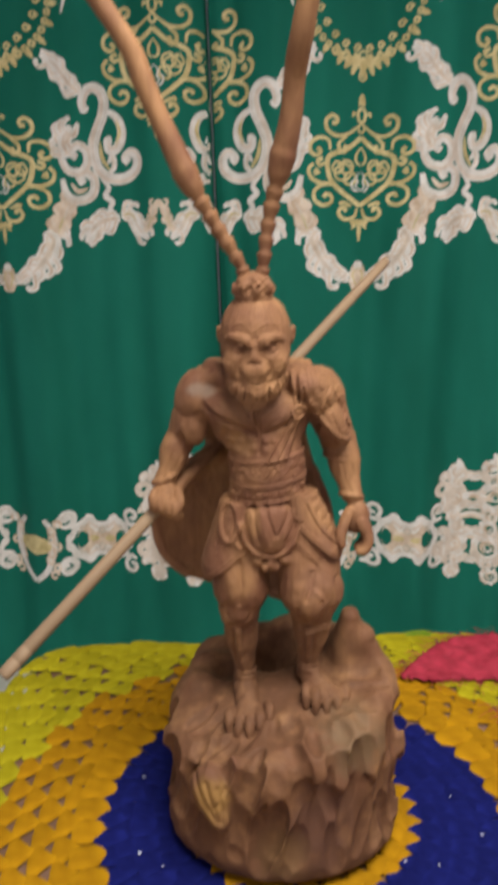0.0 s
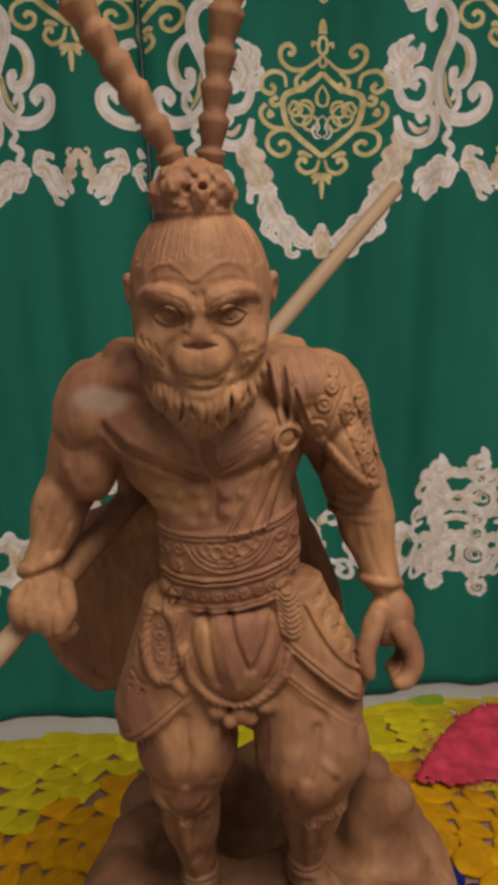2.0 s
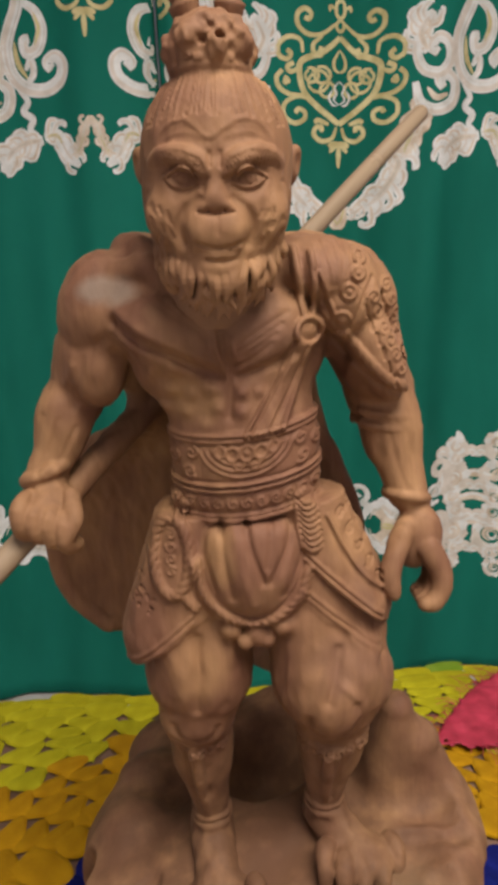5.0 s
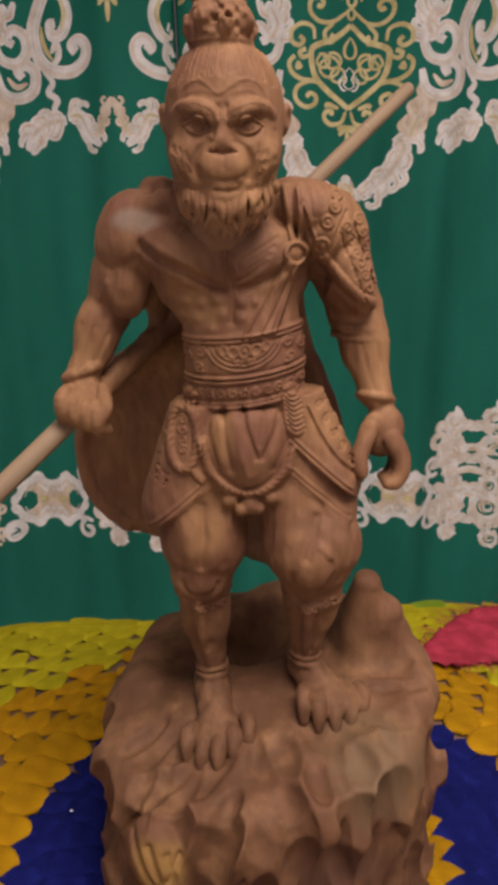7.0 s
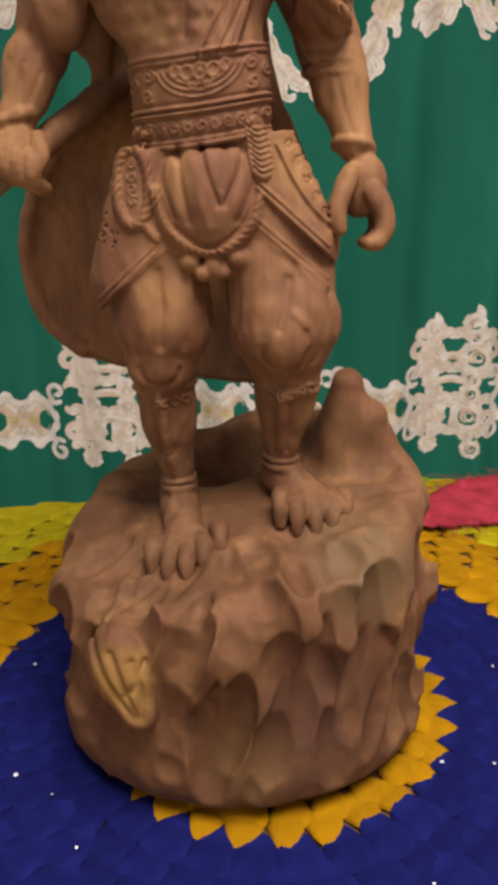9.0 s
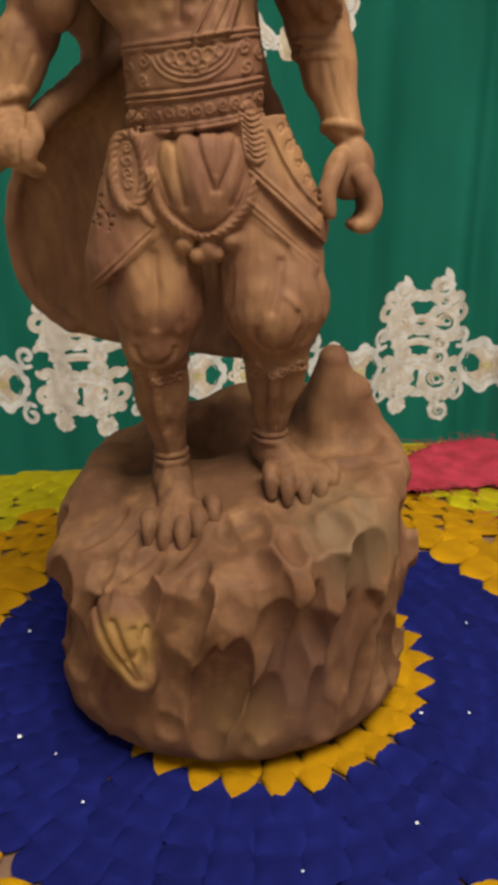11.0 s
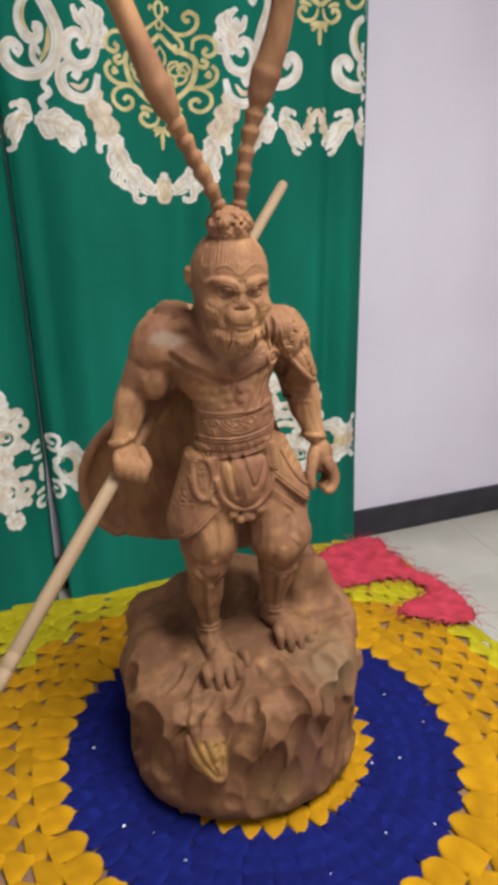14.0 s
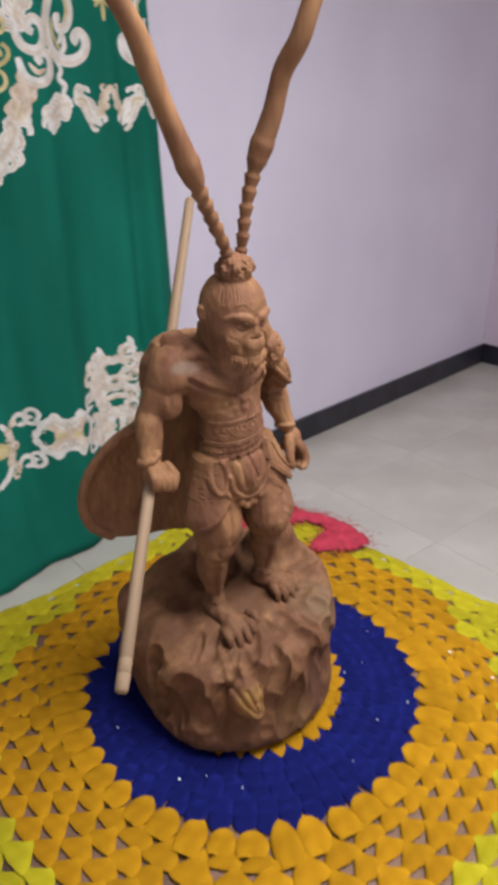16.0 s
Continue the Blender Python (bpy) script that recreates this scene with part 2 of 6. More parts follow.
XL, XR, YB, ZC = -3.55, 2.62, -4.4, 2.95
room_box("wall_back", -0.22, XR, 0.0, 0.12, 0, ZC, wall_paint, "plain lilac painted wall behind the curtain", "wall")
room_box("wall_right", XR, XR + 0.12, YB, 0.12, 0, ZC, pink_paint, "plain pinkish lilac painted wall", "wall")
room_box("wall_left", XL - 0.12, XL, YB, 0.36, 0, ZC, wall_paint, "plain lilac painted wall", "wall")
room_box("wall_front", XL, XR, YB - 0.12, YB, 0, ZC, wall_paint, "plain lilac painted wall", "wall")
room_box("ceiling", XL - 0.12, XR + 0.12, YB - 0.12, 0.12, ZC, ZC + 0.1, ceiling_paint, "plain white ceiling", "ceiling")
straight = part("wall_window_side", box_bm(-2.5, 0.905, 1.783, 1.90, 0, ZC), wall_paint, None)
tagged(straight, "plain lilac painted wall behind the curtain", "wall", "", "structure")
straight = part("baseboard_window_side", box_bm(-2.5, 0.905, 1.769, 1.7825, 0.001, 0.132), skirting, None)
tagged(straight, "glossy black skirting behind the curtain", "baseboard", "", "structure")
room_box("baseboard_back", -0.19, XR - 0.014, -0.014, -0.0005, 0.001, 0.132, skirting, "glossy black skirting along the lilac wall", "baseboard")
room_box("baseboard_right", XR - 0.014, XR - 0.0005, YB, -0.0005, 0.001, 0.132, skirting, "glossy black skirting along the pinkish wall", "baseboard")

floor = part("floor", box_bm(-4.9, 4.3, -5.2, 2.6, -0.12, -0.006), grout, None)
tagged(floor, "beige glazed floor tiles with thin joints", "floor", "", "structure")

# ceiling lamp
lamp = thing("ceiling_lamp", None, label="round white opal ceiling lamp, switched on", category="lamp")
lamp.location = (0.42, -0.80, ZC)
bm = bmesh.new()
bmesh.ops.create_cone(bm, cap_ends=True, segments=40, radius1=0.32, radius2=0.32, depth=0.02, matrix=pose(0, 0, -0.011))
part("lamp_base", bm, ceiling_paint, lamp)
bm = bmesh.new()
bmesh.ops.create_uvsphere(bm, u_segments=32, v_segments=12, radius=0.30, matrix=Matrix.Translation((0, 0, -0.022)) @ Matrix.Diagonal((1, 1, 0.06, 1)))
part("lamp_shade", bm, lamp_glass, lamp)

# ---- curtain ----
CURTAIN_Y = 1.675


def seam_x(z):
    return -0.152 - 0.028 * z


def fold(x, z):
    """How far the cloth stands towards the room at x, z: soft upright folds, deeper low down."""
    deep = (0.95 + 0.4 * max(0.0, 1.6 - z) / 1.6) * (0.45 + 0.55 * min(1.0, z / 0.45))
    w = x + 0.02 * math.sin(1.3 * z + 2 * x)
    f = 0.027 * math.sin(14.0 * w + 0.6) + 0.012 * math.sin(23.0 * w + 1.9 + 0.3 * z) + 0.005 * math.sin(47 * w + 0.7)
    s = x - seam_x(z)
    f -= 0.030 * math.exp(-(s / 0.022) ** 2)
    f -= 0.026 * math.exp(-((x - 0.90 + 0.02 * z) / 0.035) ** 2) + 0.022 * math.exp(-((x + 0.085 + 0.02 * z) / 0.035) ** 2)
    e = x - (1.055 - 0.035 * z)
    f -= 0.05 * math.exp(-((e + 0.0) / 0.05) ** 2)
    # the hem is pushed into the room beside the seam
    flare = 0.10 * max(0.0, 1 - z / 0.6) ** 2 * max(0.0, min(1.0, (0.55 - x) / 0.4))
    return CURTAIN_Y - deep * f - flare


def curtain_panel(left, right, label):
    nx, nz = 150, 60
    verts, faces = [], []
    for j in range(nz + 1):
        z = 0.012 + (2.5 - 0.012) * j / nz
        a, b = left(z), right(z)
        for i in range(nx + 1):
            x = a + (b - a) * i / nx
            verts.append((x, fold(x, z), z))
    for j in range(nz):
        for i in range(nx):
            k = j * (nx + 1) + i
            faces.append((k, k + 1, k + nx + 2, k + nx + 1))
    me = mesh_of("curtain_panel", verts, faces)
    ob = thing("curtain", me, fabric, None, label, "curtain", "curtain panels")
    s = ob.modifiers.new("thick", "SOLIDIFY")
    s.thickness, s.offset = 0.0016, -1
    return ob


def gap(z):
    return 0.0025 + 0.02 * max(0.0, 0.55 - z) / 0.55


left_panel = curtain_panel(lambda z: -2.1, lambda z: seam_x(z) - gap(z), "green curtain with gold and white scroll print")
right_panel = curtain_panel(lambda z: seam_x(z) + gap(z), lambda z: 1.055 - 0.035 * z, "green curtain with gold and white scroll print beside the bare wall")


class Print:
    """Flat printed strokes that lie on the cloth, one mesh an ink."""

    def __init__(self, lo, hi):
        self.lo, self.hi, self.ink = lo, hi, {}

    def put(self, ink, pts, widths, lift):
        verts, faces = self.ink.setdefault(ink.name, ([], [], ink))[:2]
        p = np.asarray(pts, float)
        d = np.gradient(p, axis=0)
        nrm = np.stack([-d[:, 1], d[:, 0]], 1)
        nrm /= np.maximum(np.linalg.norm(nrm, axis=1), 1e-9)[:, None]
        base, ok = len(verts), []
        for (x, z), (nx, nz), w in zip(p, nrm, widths):
            for s in (-1, 0, 1):
                px, pz = x + s * nx * w / 2, z + s * nz * w / 2
                verts.append((px, fold(px, pz) - 0.0009 - lift, pz))
            ok.append(self.lo(z) + w / 2 < x < self.hi(z) - w / 2 and z < 2.48)
        for i in range(len(p) - 1):
            if ok[i] and ok[i + 1]:
                for s in (0, 1):
                    k = base + 3 * i + s
                    faces.append((k, k + 1, k + 4, k + 3))

    def done(self, parent):
        for verts, faces, ink in self.ink.values():
            if faces:
                tagged(thing("printed_pattern", mesh_of("printed_pattern", verts, faces), ink, parent), kind="stuff")


class Scaled:
    """A print drawn smaller about one place."""

    def __init__(self, pr, x, z, sx, sz):
        self.pr, self.x, self.z, self.sx, self.sz = pr, x, z, sx, sz

    def put(self, ink, pts, widths, lift):
        self.pr.put(ink, [(self.x + self.sx * (a - self.x), self.z + self.sz * (b - self.z)) for a, b in pts], widths, lift)


def curl(cx, cz, r0, r1, a0, a1, n=26):
    """A spiral from radius r0 at angle a0 to r1 at a1 (degrees)."""
    return [(cx + (r0 + (r1 - r0) * i / (n - 1)) * math.cos(radians(a0 + (a1 - a0) * i / (n - 1))),
             cz + (r0 + (r1 - r0) * i / (n - 1)) * math.sin(radians(a0 + (a1 - a0) * i / (n - 1)))) for i in range(n)]


def taper(n, w, ends=(0.15, 0.15)):
    u = np.linspace(0, 1, n)
    return w * (ends[0] * (1 - u) + ends[1] * u + (1 - ends[0] * (1 - u) - ends[1] * u) * np.sin(np.pi * u) ** 0.7)


def strokes(pr, ink, x, z, sides, pts, w, lift=0.0, ends=(0.3, 0.3), n=26, smooth=True):
    q = spline(pts, n) if smooth else np.array(pts)
    for s in sides:
        pr.put(ink, [(x + s * a, z + b) for a, b in q], taper(len(q), w, ends), lift)


def leaf(pr, x, z, side, pts, w, lobes=4, ink=None, accent=None):
    """A curled acanthus leaf: a body along pts, rounded lobes on both edges, a tinted vein."""
    q = spline(pts, 24)
    ink = ink or ink_white
    pr.put(ink, [(x + side * a, z + b) for a, b in q], taper(24, w, (0.55, 0.35)), 0.0004)
    d = np.gradient(q, axis=0)
    d /= np.linalg.norm(d, axis=1)[:, None]
    lobes = lobes + 2
    for k in range(lobes):
        i = int(2 + k * 19 / lobes)
        for sd in (-1, 1):
            n = np.array([-d[i, 1], d[i, 0]]) * sd
            o = q[i]
            g = (1.0 + 0.30 * math.sin(2.1 * k + sd)) * (1.0 if sd > 0 else 0.72)
            tip = [o, o + 0.42 * w * n + 0.12 * w * d[i], o + g * 0.80 * w * n + 0.50 * w * d[i], o + g * 0.66 * w * n + 0.98 * w * d[i], o + g * 0.42 * w * n + 0.92 * w * d[i]]
            cc = spline(tip, 11)
            pr.put(ink, [(x + side * a, z + b) for a, b in cc], taper(11, 0.46 * w, (1.0, 0.5)), 0.0002)
            pr.put(ink_cream if k % 2 else ink_peach, [(x + side * a, z + b) for a, b in cc[1:8]], taper(7, 0.16 * w, (0.8, 0.2)), 0.0005)
    pr.put(ink_cream, [(x + side * a, z + b) for a, b in q[1:20]], taper(19, 0.40 * w, (0.5, 0.1)), 0.0006)
    pr.put(accent or ink_peach, [(x + side * a, z + b) for a, b in q[2:13]], taper(11, 0.24 * w, (0.4, 0.1)), 0.0008)
    pr.put(ink_grey, [(x + side * a, z + b) for a, b in q[3:18]], taper(15, 0.06 * w, (0.4, 0.2)), 0.0010)


def scroll(pr, x, z, side, pts, w, n=40, accent=True, ends=(0.5, 0.7)):
    """A white scroll with a shaded inner edge."""
    q = spline(pts, n)
    pr.put(ink_white, [(x + side * a, z + b) for a, b in q], taper(n, w, ends), 0.0005)
    if accent:
        d = np.gradient(q, axis=0)
        d /= np.maximum(np.linalg.norm(d, axis=1), 1e-9)[:, None]
        e = q + 0.26 * w * np.stack([-d[:, 1], d[:, 0]], 1)
        m = n // 6
        pr.put(ink_grey, [(x + side * a, z + b) for a, b in e[m:-2 * m]], taper(len(e) - 3 * m, 0.06 * w, (0.1, 0.1)), 0.0009)
        e = q - 0.2 * w * np.stack([-d[:, 1], d[:, 0]], 1)
        pr.put(ink_cream, [(x + side * a, z + b) for a, b in e[3:-3]], taper(n - 6, 0.42 * w, (0.1, 0.1)), 0.0008)


def gold_medallion(pr, x, z):
    pr = Scaled(pr, x, z, 0.96, 0.85)
    both = (-1, 1)
    g = ink_gold
    strokes(pr, g, x, z, both, [(0, 0.12), (0.044, 0.082), (0.108, 0.052), (0.113, 0.008), (0.098, -0.04), (0.058, -0.082), (0.0, -0.13)], 0.016, ends=(0.8, 0.9), n=34)
    for cx, cz, r in ((0.062, -0.006, 0.034), (0.05, 0.012, 0.026), (0.036, -0.03, 0.024), (0.08, 0.012, 0.022)):
        strokes(pr, g, x, z, both, curl(cx, cz, r, 0.75 * r, 60, 420), 0.008, ends=(0.9, 0.9))
    strokes(pr, g, x, z, both, [(0.0, 0.085), (0.016, 0.055), (0.014, 0.03), (0.0, 0.02)], 0.009)
    strokes(pr, ink_white, x, z, both, [(0.0, -0.005), (0.014, -0.022), (0.008, -0.04), (0.016, -0.058), (0.0, -0.072)], 0.005, 0.0006)
    strokes(pr, ink_white, x, z, both, [(0.02, -0.03), (0.03, -0.05), (0.02, -0.072), (0.006, -0.075)], 0.006, 0.0006)
    arms = ([(0.012, 0.158), (0.05, 0.13), (0.09, 0.128), (0.118, 0.15), (0.12, 0.182), (0.10, 0.198), (0.082, 0.186), (0.088, 0.17), (0.10, 0.174)],
            [(0.05, 0.125), (0.075, 0.10), (0.072, 0.075), (0.055, 0.07), (0.05, 0.085), (0.06, 0.09)],
            [(0.105, 0.075), (0.112, 0.11), (0.145, 0.118), (0.172, 0.098), (0.172, 0.068), (0.15, 0.055), (0.138, 0.07), (0.15, 0.082)],
            [(0.115, 0.03), (0.14, 0.02), (0.148, 0.035), (0.13, 0.045)],
            [(0.10, -0.045), (0.14, -0.045), (0.17, -0.025), (0.178, 0.005), (0.162, 0.025)],
            [(0.14, -0.005), (0.155, -0.01), (0.15, 0.008)],
            [(0.085, -0.055), (0.12, -0.05), (0.155, -0.07), (0.158, -0.105), (0.13, -0.128), (0.102, -0.118), (0.098, -0.095), (0.116, -0.086), (0.126, -0.098)],
            [(0.008, -0.14), (0.02, -0.172), (0.05, -0.18), (0.072, -0.16), (0.066, -0.14), (0.05, -0.138), (0.05, -0.152)],
            [(0.03, -0.13), (0.06, -0.118), (0.07, -0.125)])
    for k, arm in enumerate(arms):
        strokes(pr, g, x, z, both, arm, 0.0125, 0.0002 + 0.00003 * k, ends=(0.6, 1.0), n=34)
    strokes(pr, g, x, z, both, [(0.0, 0.225), (0.011, 0.212), (0.011, 0.185), (0.0, 0.172)], 0.009, 0.0004, (1, 1))
    strokes(pr, g, x, z, both, [(0.0, 0.17), (0.009, 0.16), (0.009, 0.145), (0.0, 0.135)], 0.008, 0.0004, (1, 1))
    strokes(pr, g, x, z, both, [(0.014, 0.20), (0.028, 0.206), (0.03, 0.192)], 0.010)
    strokes(pr, g, x, z, (1,), [(0, 0.232), (0, 0.245), (0, 0.275)], 0.022, ends=(1.3, 0.05))
    for a, b in ((0, -0.262), (0.026, -0.215), (-0.026, -0.215), (0.032, -0.195), (-0.032, -0.195)):
        strokes(pr, g, x, z, (1,), [(0, -0.185), (a * 0.6, (b - 0.185) / 2), (a, b)], 0.014)


def swag(pr, x, z):
    """White scrollwork round a low medallion, with the leaves that link it to the next."""
    for s in (-1, 1):
        leaf(pr, x, z, s, [(0.275, 0.245), (0.232, 0.285), (0.195, 0.335), (0.150, 0.365)], 0.034, 5)
        # great S-scroll with its hooked end
        scroll(pr, x, z, s, [(0.292, 0.212), (0.280, 0.198), (0.276, 0.225), (0.292, 0.258), (0.322, 0.264), (0.348, 0.235), (0.345, 0.185), (0.322, 0.135), (0.306, 0.085), (0.316, 0.025), (0.352, -0.012), (0.404, -0.018), (0.446, 0.006), (0.456, 0.042), (0.436, 0.064), (0.414, 0.048), (0.426, 0.032)], 0.036, 70)
        scroll(pr, x, z, s, [(0.352, 0.195), (0.392, 0.170), (0.406, 0.125), (0.390, 0.080), (0.362, 0.072), (0.356, 0.10), (0.372, 0.105)], 0.030)
        scroll(pr, x, z, s, [(0.356, 0.03), (0.372, 0.055), (0.376, 0.02), (0.35, -0.01)], 0.018, 20)
        strokes(pr, ink_gold, x, z, (s,), [(0.33, 0.10), (0.336, 0.05), (0.36, 0.01)], 0.014, 0.0011, (0.2, 0.2))
        strokes(pr, ink_gold, x, z, (s,), [(0.388, 0.165), (0.398, 0.13), (0.386, 0.09)], 0.010, 0.0011, (0.2, 0.2))
        # inner scrolls beside the medallion
        leaf(pr, x, z, s, [(0.225, 0.055), (0.205, 0.095), (0.215, 0.125), (0.235, 0.15)], 0.040, 4, ink_white, ink_peach)
        scroll(pr, x, z, s, [(0.205, 0.11), (0.196, 0.06), (0.215, 0.015), (0.258, 0.005), (0.285, 0.035), (0.280, 0.075), (0.25, 0.09), (0.232, 0.066), (0.25, 0.052)], 0.030, 44)
        scroll(pr, x, z, s, [(0.195, -0.015), (0.21, -0.065), (0.25, -0.085), (0.295, -0.065), (0.305, -0.02), (0.28, 0.002), (0.256, -0.012), (0.268, -0.032)], 0.032, 44)
        strokes(pr, ink_peach, x, z, (s,), [(0.225, -0.03), (0.25, -0.055), (0.282, -0.045)], 0.016, 0.0012, (0.2, 0.2))
        # chain down to the lower leaves
        scroll(pr, x, z, s, [(0.33, -0.015), (0.355, -0.045), (0.340, -0.07), (0.365, -0.09), (0.355, -0.115), (0.378, -0.138)], 0.019, 30, False)
        leaf(pr, x, z, s, [(0.388, -0.142), (0.335, -0.150), (0.295, -0.172), (0.268, -0.222)], 0.042, 4)
        leaf(pr, x, z, s, [(0.392, -0.135), (0.428, -0.132), (0.452, -0.178), (0.488, -0.212)], 0.036, 3, ink_white, ink_gold)
        leaf(pr, x, z, s, [(0.476, -0.19), (0.498, -0.150), (0.508, -0.115), (0.524, -0.088)], 0.020, 2, ink_peach, ink_gold)
        # garland that closes under the medallion
        leaf(pr, x, z, s, [(0.168, -0.20), (0.185, -0.155), (0.205, -0.115), (0.228, -0.075)], 0.036, 5, ink_peach, ink_gold)
        leaf(pr, x, z, s, [(0.135, -0.185), (0.158, -0.215), (0.130, -0.275), (0.095, -0.315), (0.06, -0.33)], 0.046, 5)
        scroll(pr, x, z, s, [(0.13, -0.215), (0.155, -0.20), (0.168, -0.225), (0.148, -0.25)], 0.024, 20)
        leaf(pr, x, z, s, [(0.075, -0.32), (0.05, -0.34), (0.028, -0.335)], 0.020, 2)
    strokes(pr, ink_peach, x, z, (1,), [(0, -0.385), (0, -0.35), (0, -0.305)], 0.056, 0.0006, (0.45, 0.75))
    strokes(pr, ink_gold, x, z, (-1, 1), [(0.0, -0.31), (0.016, -0.33), (0.012, -0.355), (0.0, -0.372)], 0.006, 0.001)
    strokes(pr, ink_white, x, z, (1,), [(0, -0.315), (0, -0.30), (0, -0.288)], 0.03, 0.0007, (0.6, 0.3))


def crescent(pr, x, z):
    """The gold crescent of beads and leaves over a low medallion, with its white rim."""
    for i in range(25):
        a = radians(180 + 180 * i / 24)
        px, pz = x + 0.185 * math.cos(a), z + 0.215 * math.sin(a)
        pr.put(ink_gold, curl(px, pz, 0.009, 0.007, 0, 360, 9), [0.008] * 9, 0.0004)
        if i % 2:
            qx, qz = x + 0.15 * math.cos(a), z + 0.18 * math.sin(a)
            pr.put(ink_gold, curl(qx, qz, 0.012, 0.004, 0, 420, 12), [0.007] * 12, 0.0005)
            rx, rz = x + 0.215 * math.cos(a), z + 0.245 * math.sin(a)
            pr.put(ink_gold, [(px, pz), ((px + rx) / 2, (pz + rz) / 2), (rx, rz)], [0.012, 0.02, 0.004], 0.0003)
    for s in (-1, 1):
        strokes(pr, ink_white, x, z, (s,), [(0.225, -0.06), (0.245, 0.02), (0.235, 0.1)], 0.014, 0.0004)
        strokes(pr, ink_white, x, z, (s,), curl(0.225, 0.03, 0.028, 0.006, -80, 260), 0.01, 0.0005)
    for k in range(3):
        pr.put(ink_gold, [(x, z - 0.185 - 0.030 * k), (x + 0.011, z - 0.192 - 0.030 * k), (x + 0.011, z - 0.206 - 0.030 * k), (x, z - 0.213 - 0.030 * k), (x - 0.011, z - 0.206 - 0.030 * k), (x - 0.011, z - 0.192 - 0.030 * k), (x, z - 0.185 - 0.030 * k)], [0.007] * 7, 0.0006)
    for k in (-3, -2, -1, 1, 2, 3):
        pr.put(ink_gold, curl(x + 0.030 * k, z - 0.222 + 0.012 * abs(k), 0.016, 0.005, 90, 90 + (430 if k > 0 else -430), 18), [0.008] * 18, 0.0005)
    for a, b in ((0, -0.265), (0.035, -0.255), (-0.035, -0.255), (0.06, -0.235), (-0.06, -0.235)):
        strokes(pr, ink_gold, x, z, (1,), [(a * 0.2, -0.205), (a * 0.7, (b - 0.2) / 2), (a, b)], 0.02, 0.0004, (0.5, 0.2))


def border_medallion(pr, x, z):
    both = (-1, 1)
    strokes(pr, ink_peach, x, z, (1,), [(-0.052, 0), (0, 0), (0.052, 0)], 0.050, 0.0001, (0.7, 0.7))
    for t in both:
        strokes(pr, ink_cream, x, z, (1,), [(-0.085, t * 0.046), (-0.04, t * 0.050), (0, t * 0.040), (0.04, t * 0.050), (0.085, t * 0.046)], 0.050, 0.0, (0.5, 0.5))
        strokes(pr, ink_peach, x, z, both, [(0.0, t * 0.004), (0.03, t * 0.020), (0.062, t * 0.046)], 0.034, 0.0003, (0.9, 0.7))
        strokes(pr, ink_white, x, z, both, [(0.0, t * 0.056), (0.024, t * 0.062), (0.046, t * 0.086), (0.062, t * 0.070), (0.086, t * 0.056), (0.098, t * 0.030), (0.112, t * 0.014), (0.108, 0.0)], 0.020, 0.0005, (0.8, 0.9), 40)
        for cx, cz, r in ((0.040, 0.078, 0.014), (0.066, 0.066, 0.014), (0.090, 0.048, 0.014), (0.106, 0.020, 0.014)):
            strokes(pr, ink_white, x, z, both, curl(cx, t * cz, r * 0.5, r * 0.4, 0, 360, 10), r, 0.0004, (1, 1))
        strokes(pr, ink_white, x, z, both, [(0.004, t * 0.052), (0.022, t * 0.030), (0.046, t * 0.052)], 0.010, 0.0006)
        strokes(pr, ink_grey, x, z, both, [(0.052, t * 0.058), (0.074, t * 0.044), (0.086, t * 0.014)], 0.005, 0.0009)
        strokes(pr, ink_grey, x, z, (1,), curl(0.0, t * 0.033, 0.012, 0.012, 0, 360, 16), 0.0055, 0.0010, (1, 1))
        strokes(pr, ink_grey, x, z, both, [(0.020, t * 0.052), (0.022, t * 0.036)], 0.004, 0.0010)
        strokes(pr, ink_gold, x, z, both, [(0.010, 0.0), (0.03, t * 0.006), (0.05, t * 0.004)], 0.010, 0.0007)
        for sd in both:
            strokes(pr, ink_white, x, z, (sd,), [(a, t * b) for a, b in curl(0.118, 0.096, 0.030, 0.006, 250, -130)], 0.017, 0.0005, (0.8, 1.0))
            strokes(pr, ink_white, x, z, (sd,), [(0.088, t * 0.066), (0.112, t * 0.060), (0.135, t * 0.066)], 0.016, 0.0004, (0.8, 0.6))
            strokes(pr, ink_grey, x, z, (sd,), [(a, t * b) for a, b in curl(0.118, 0.096, 0.020, 0.008, 200, -60, 14)], 0.004, 0.0009)


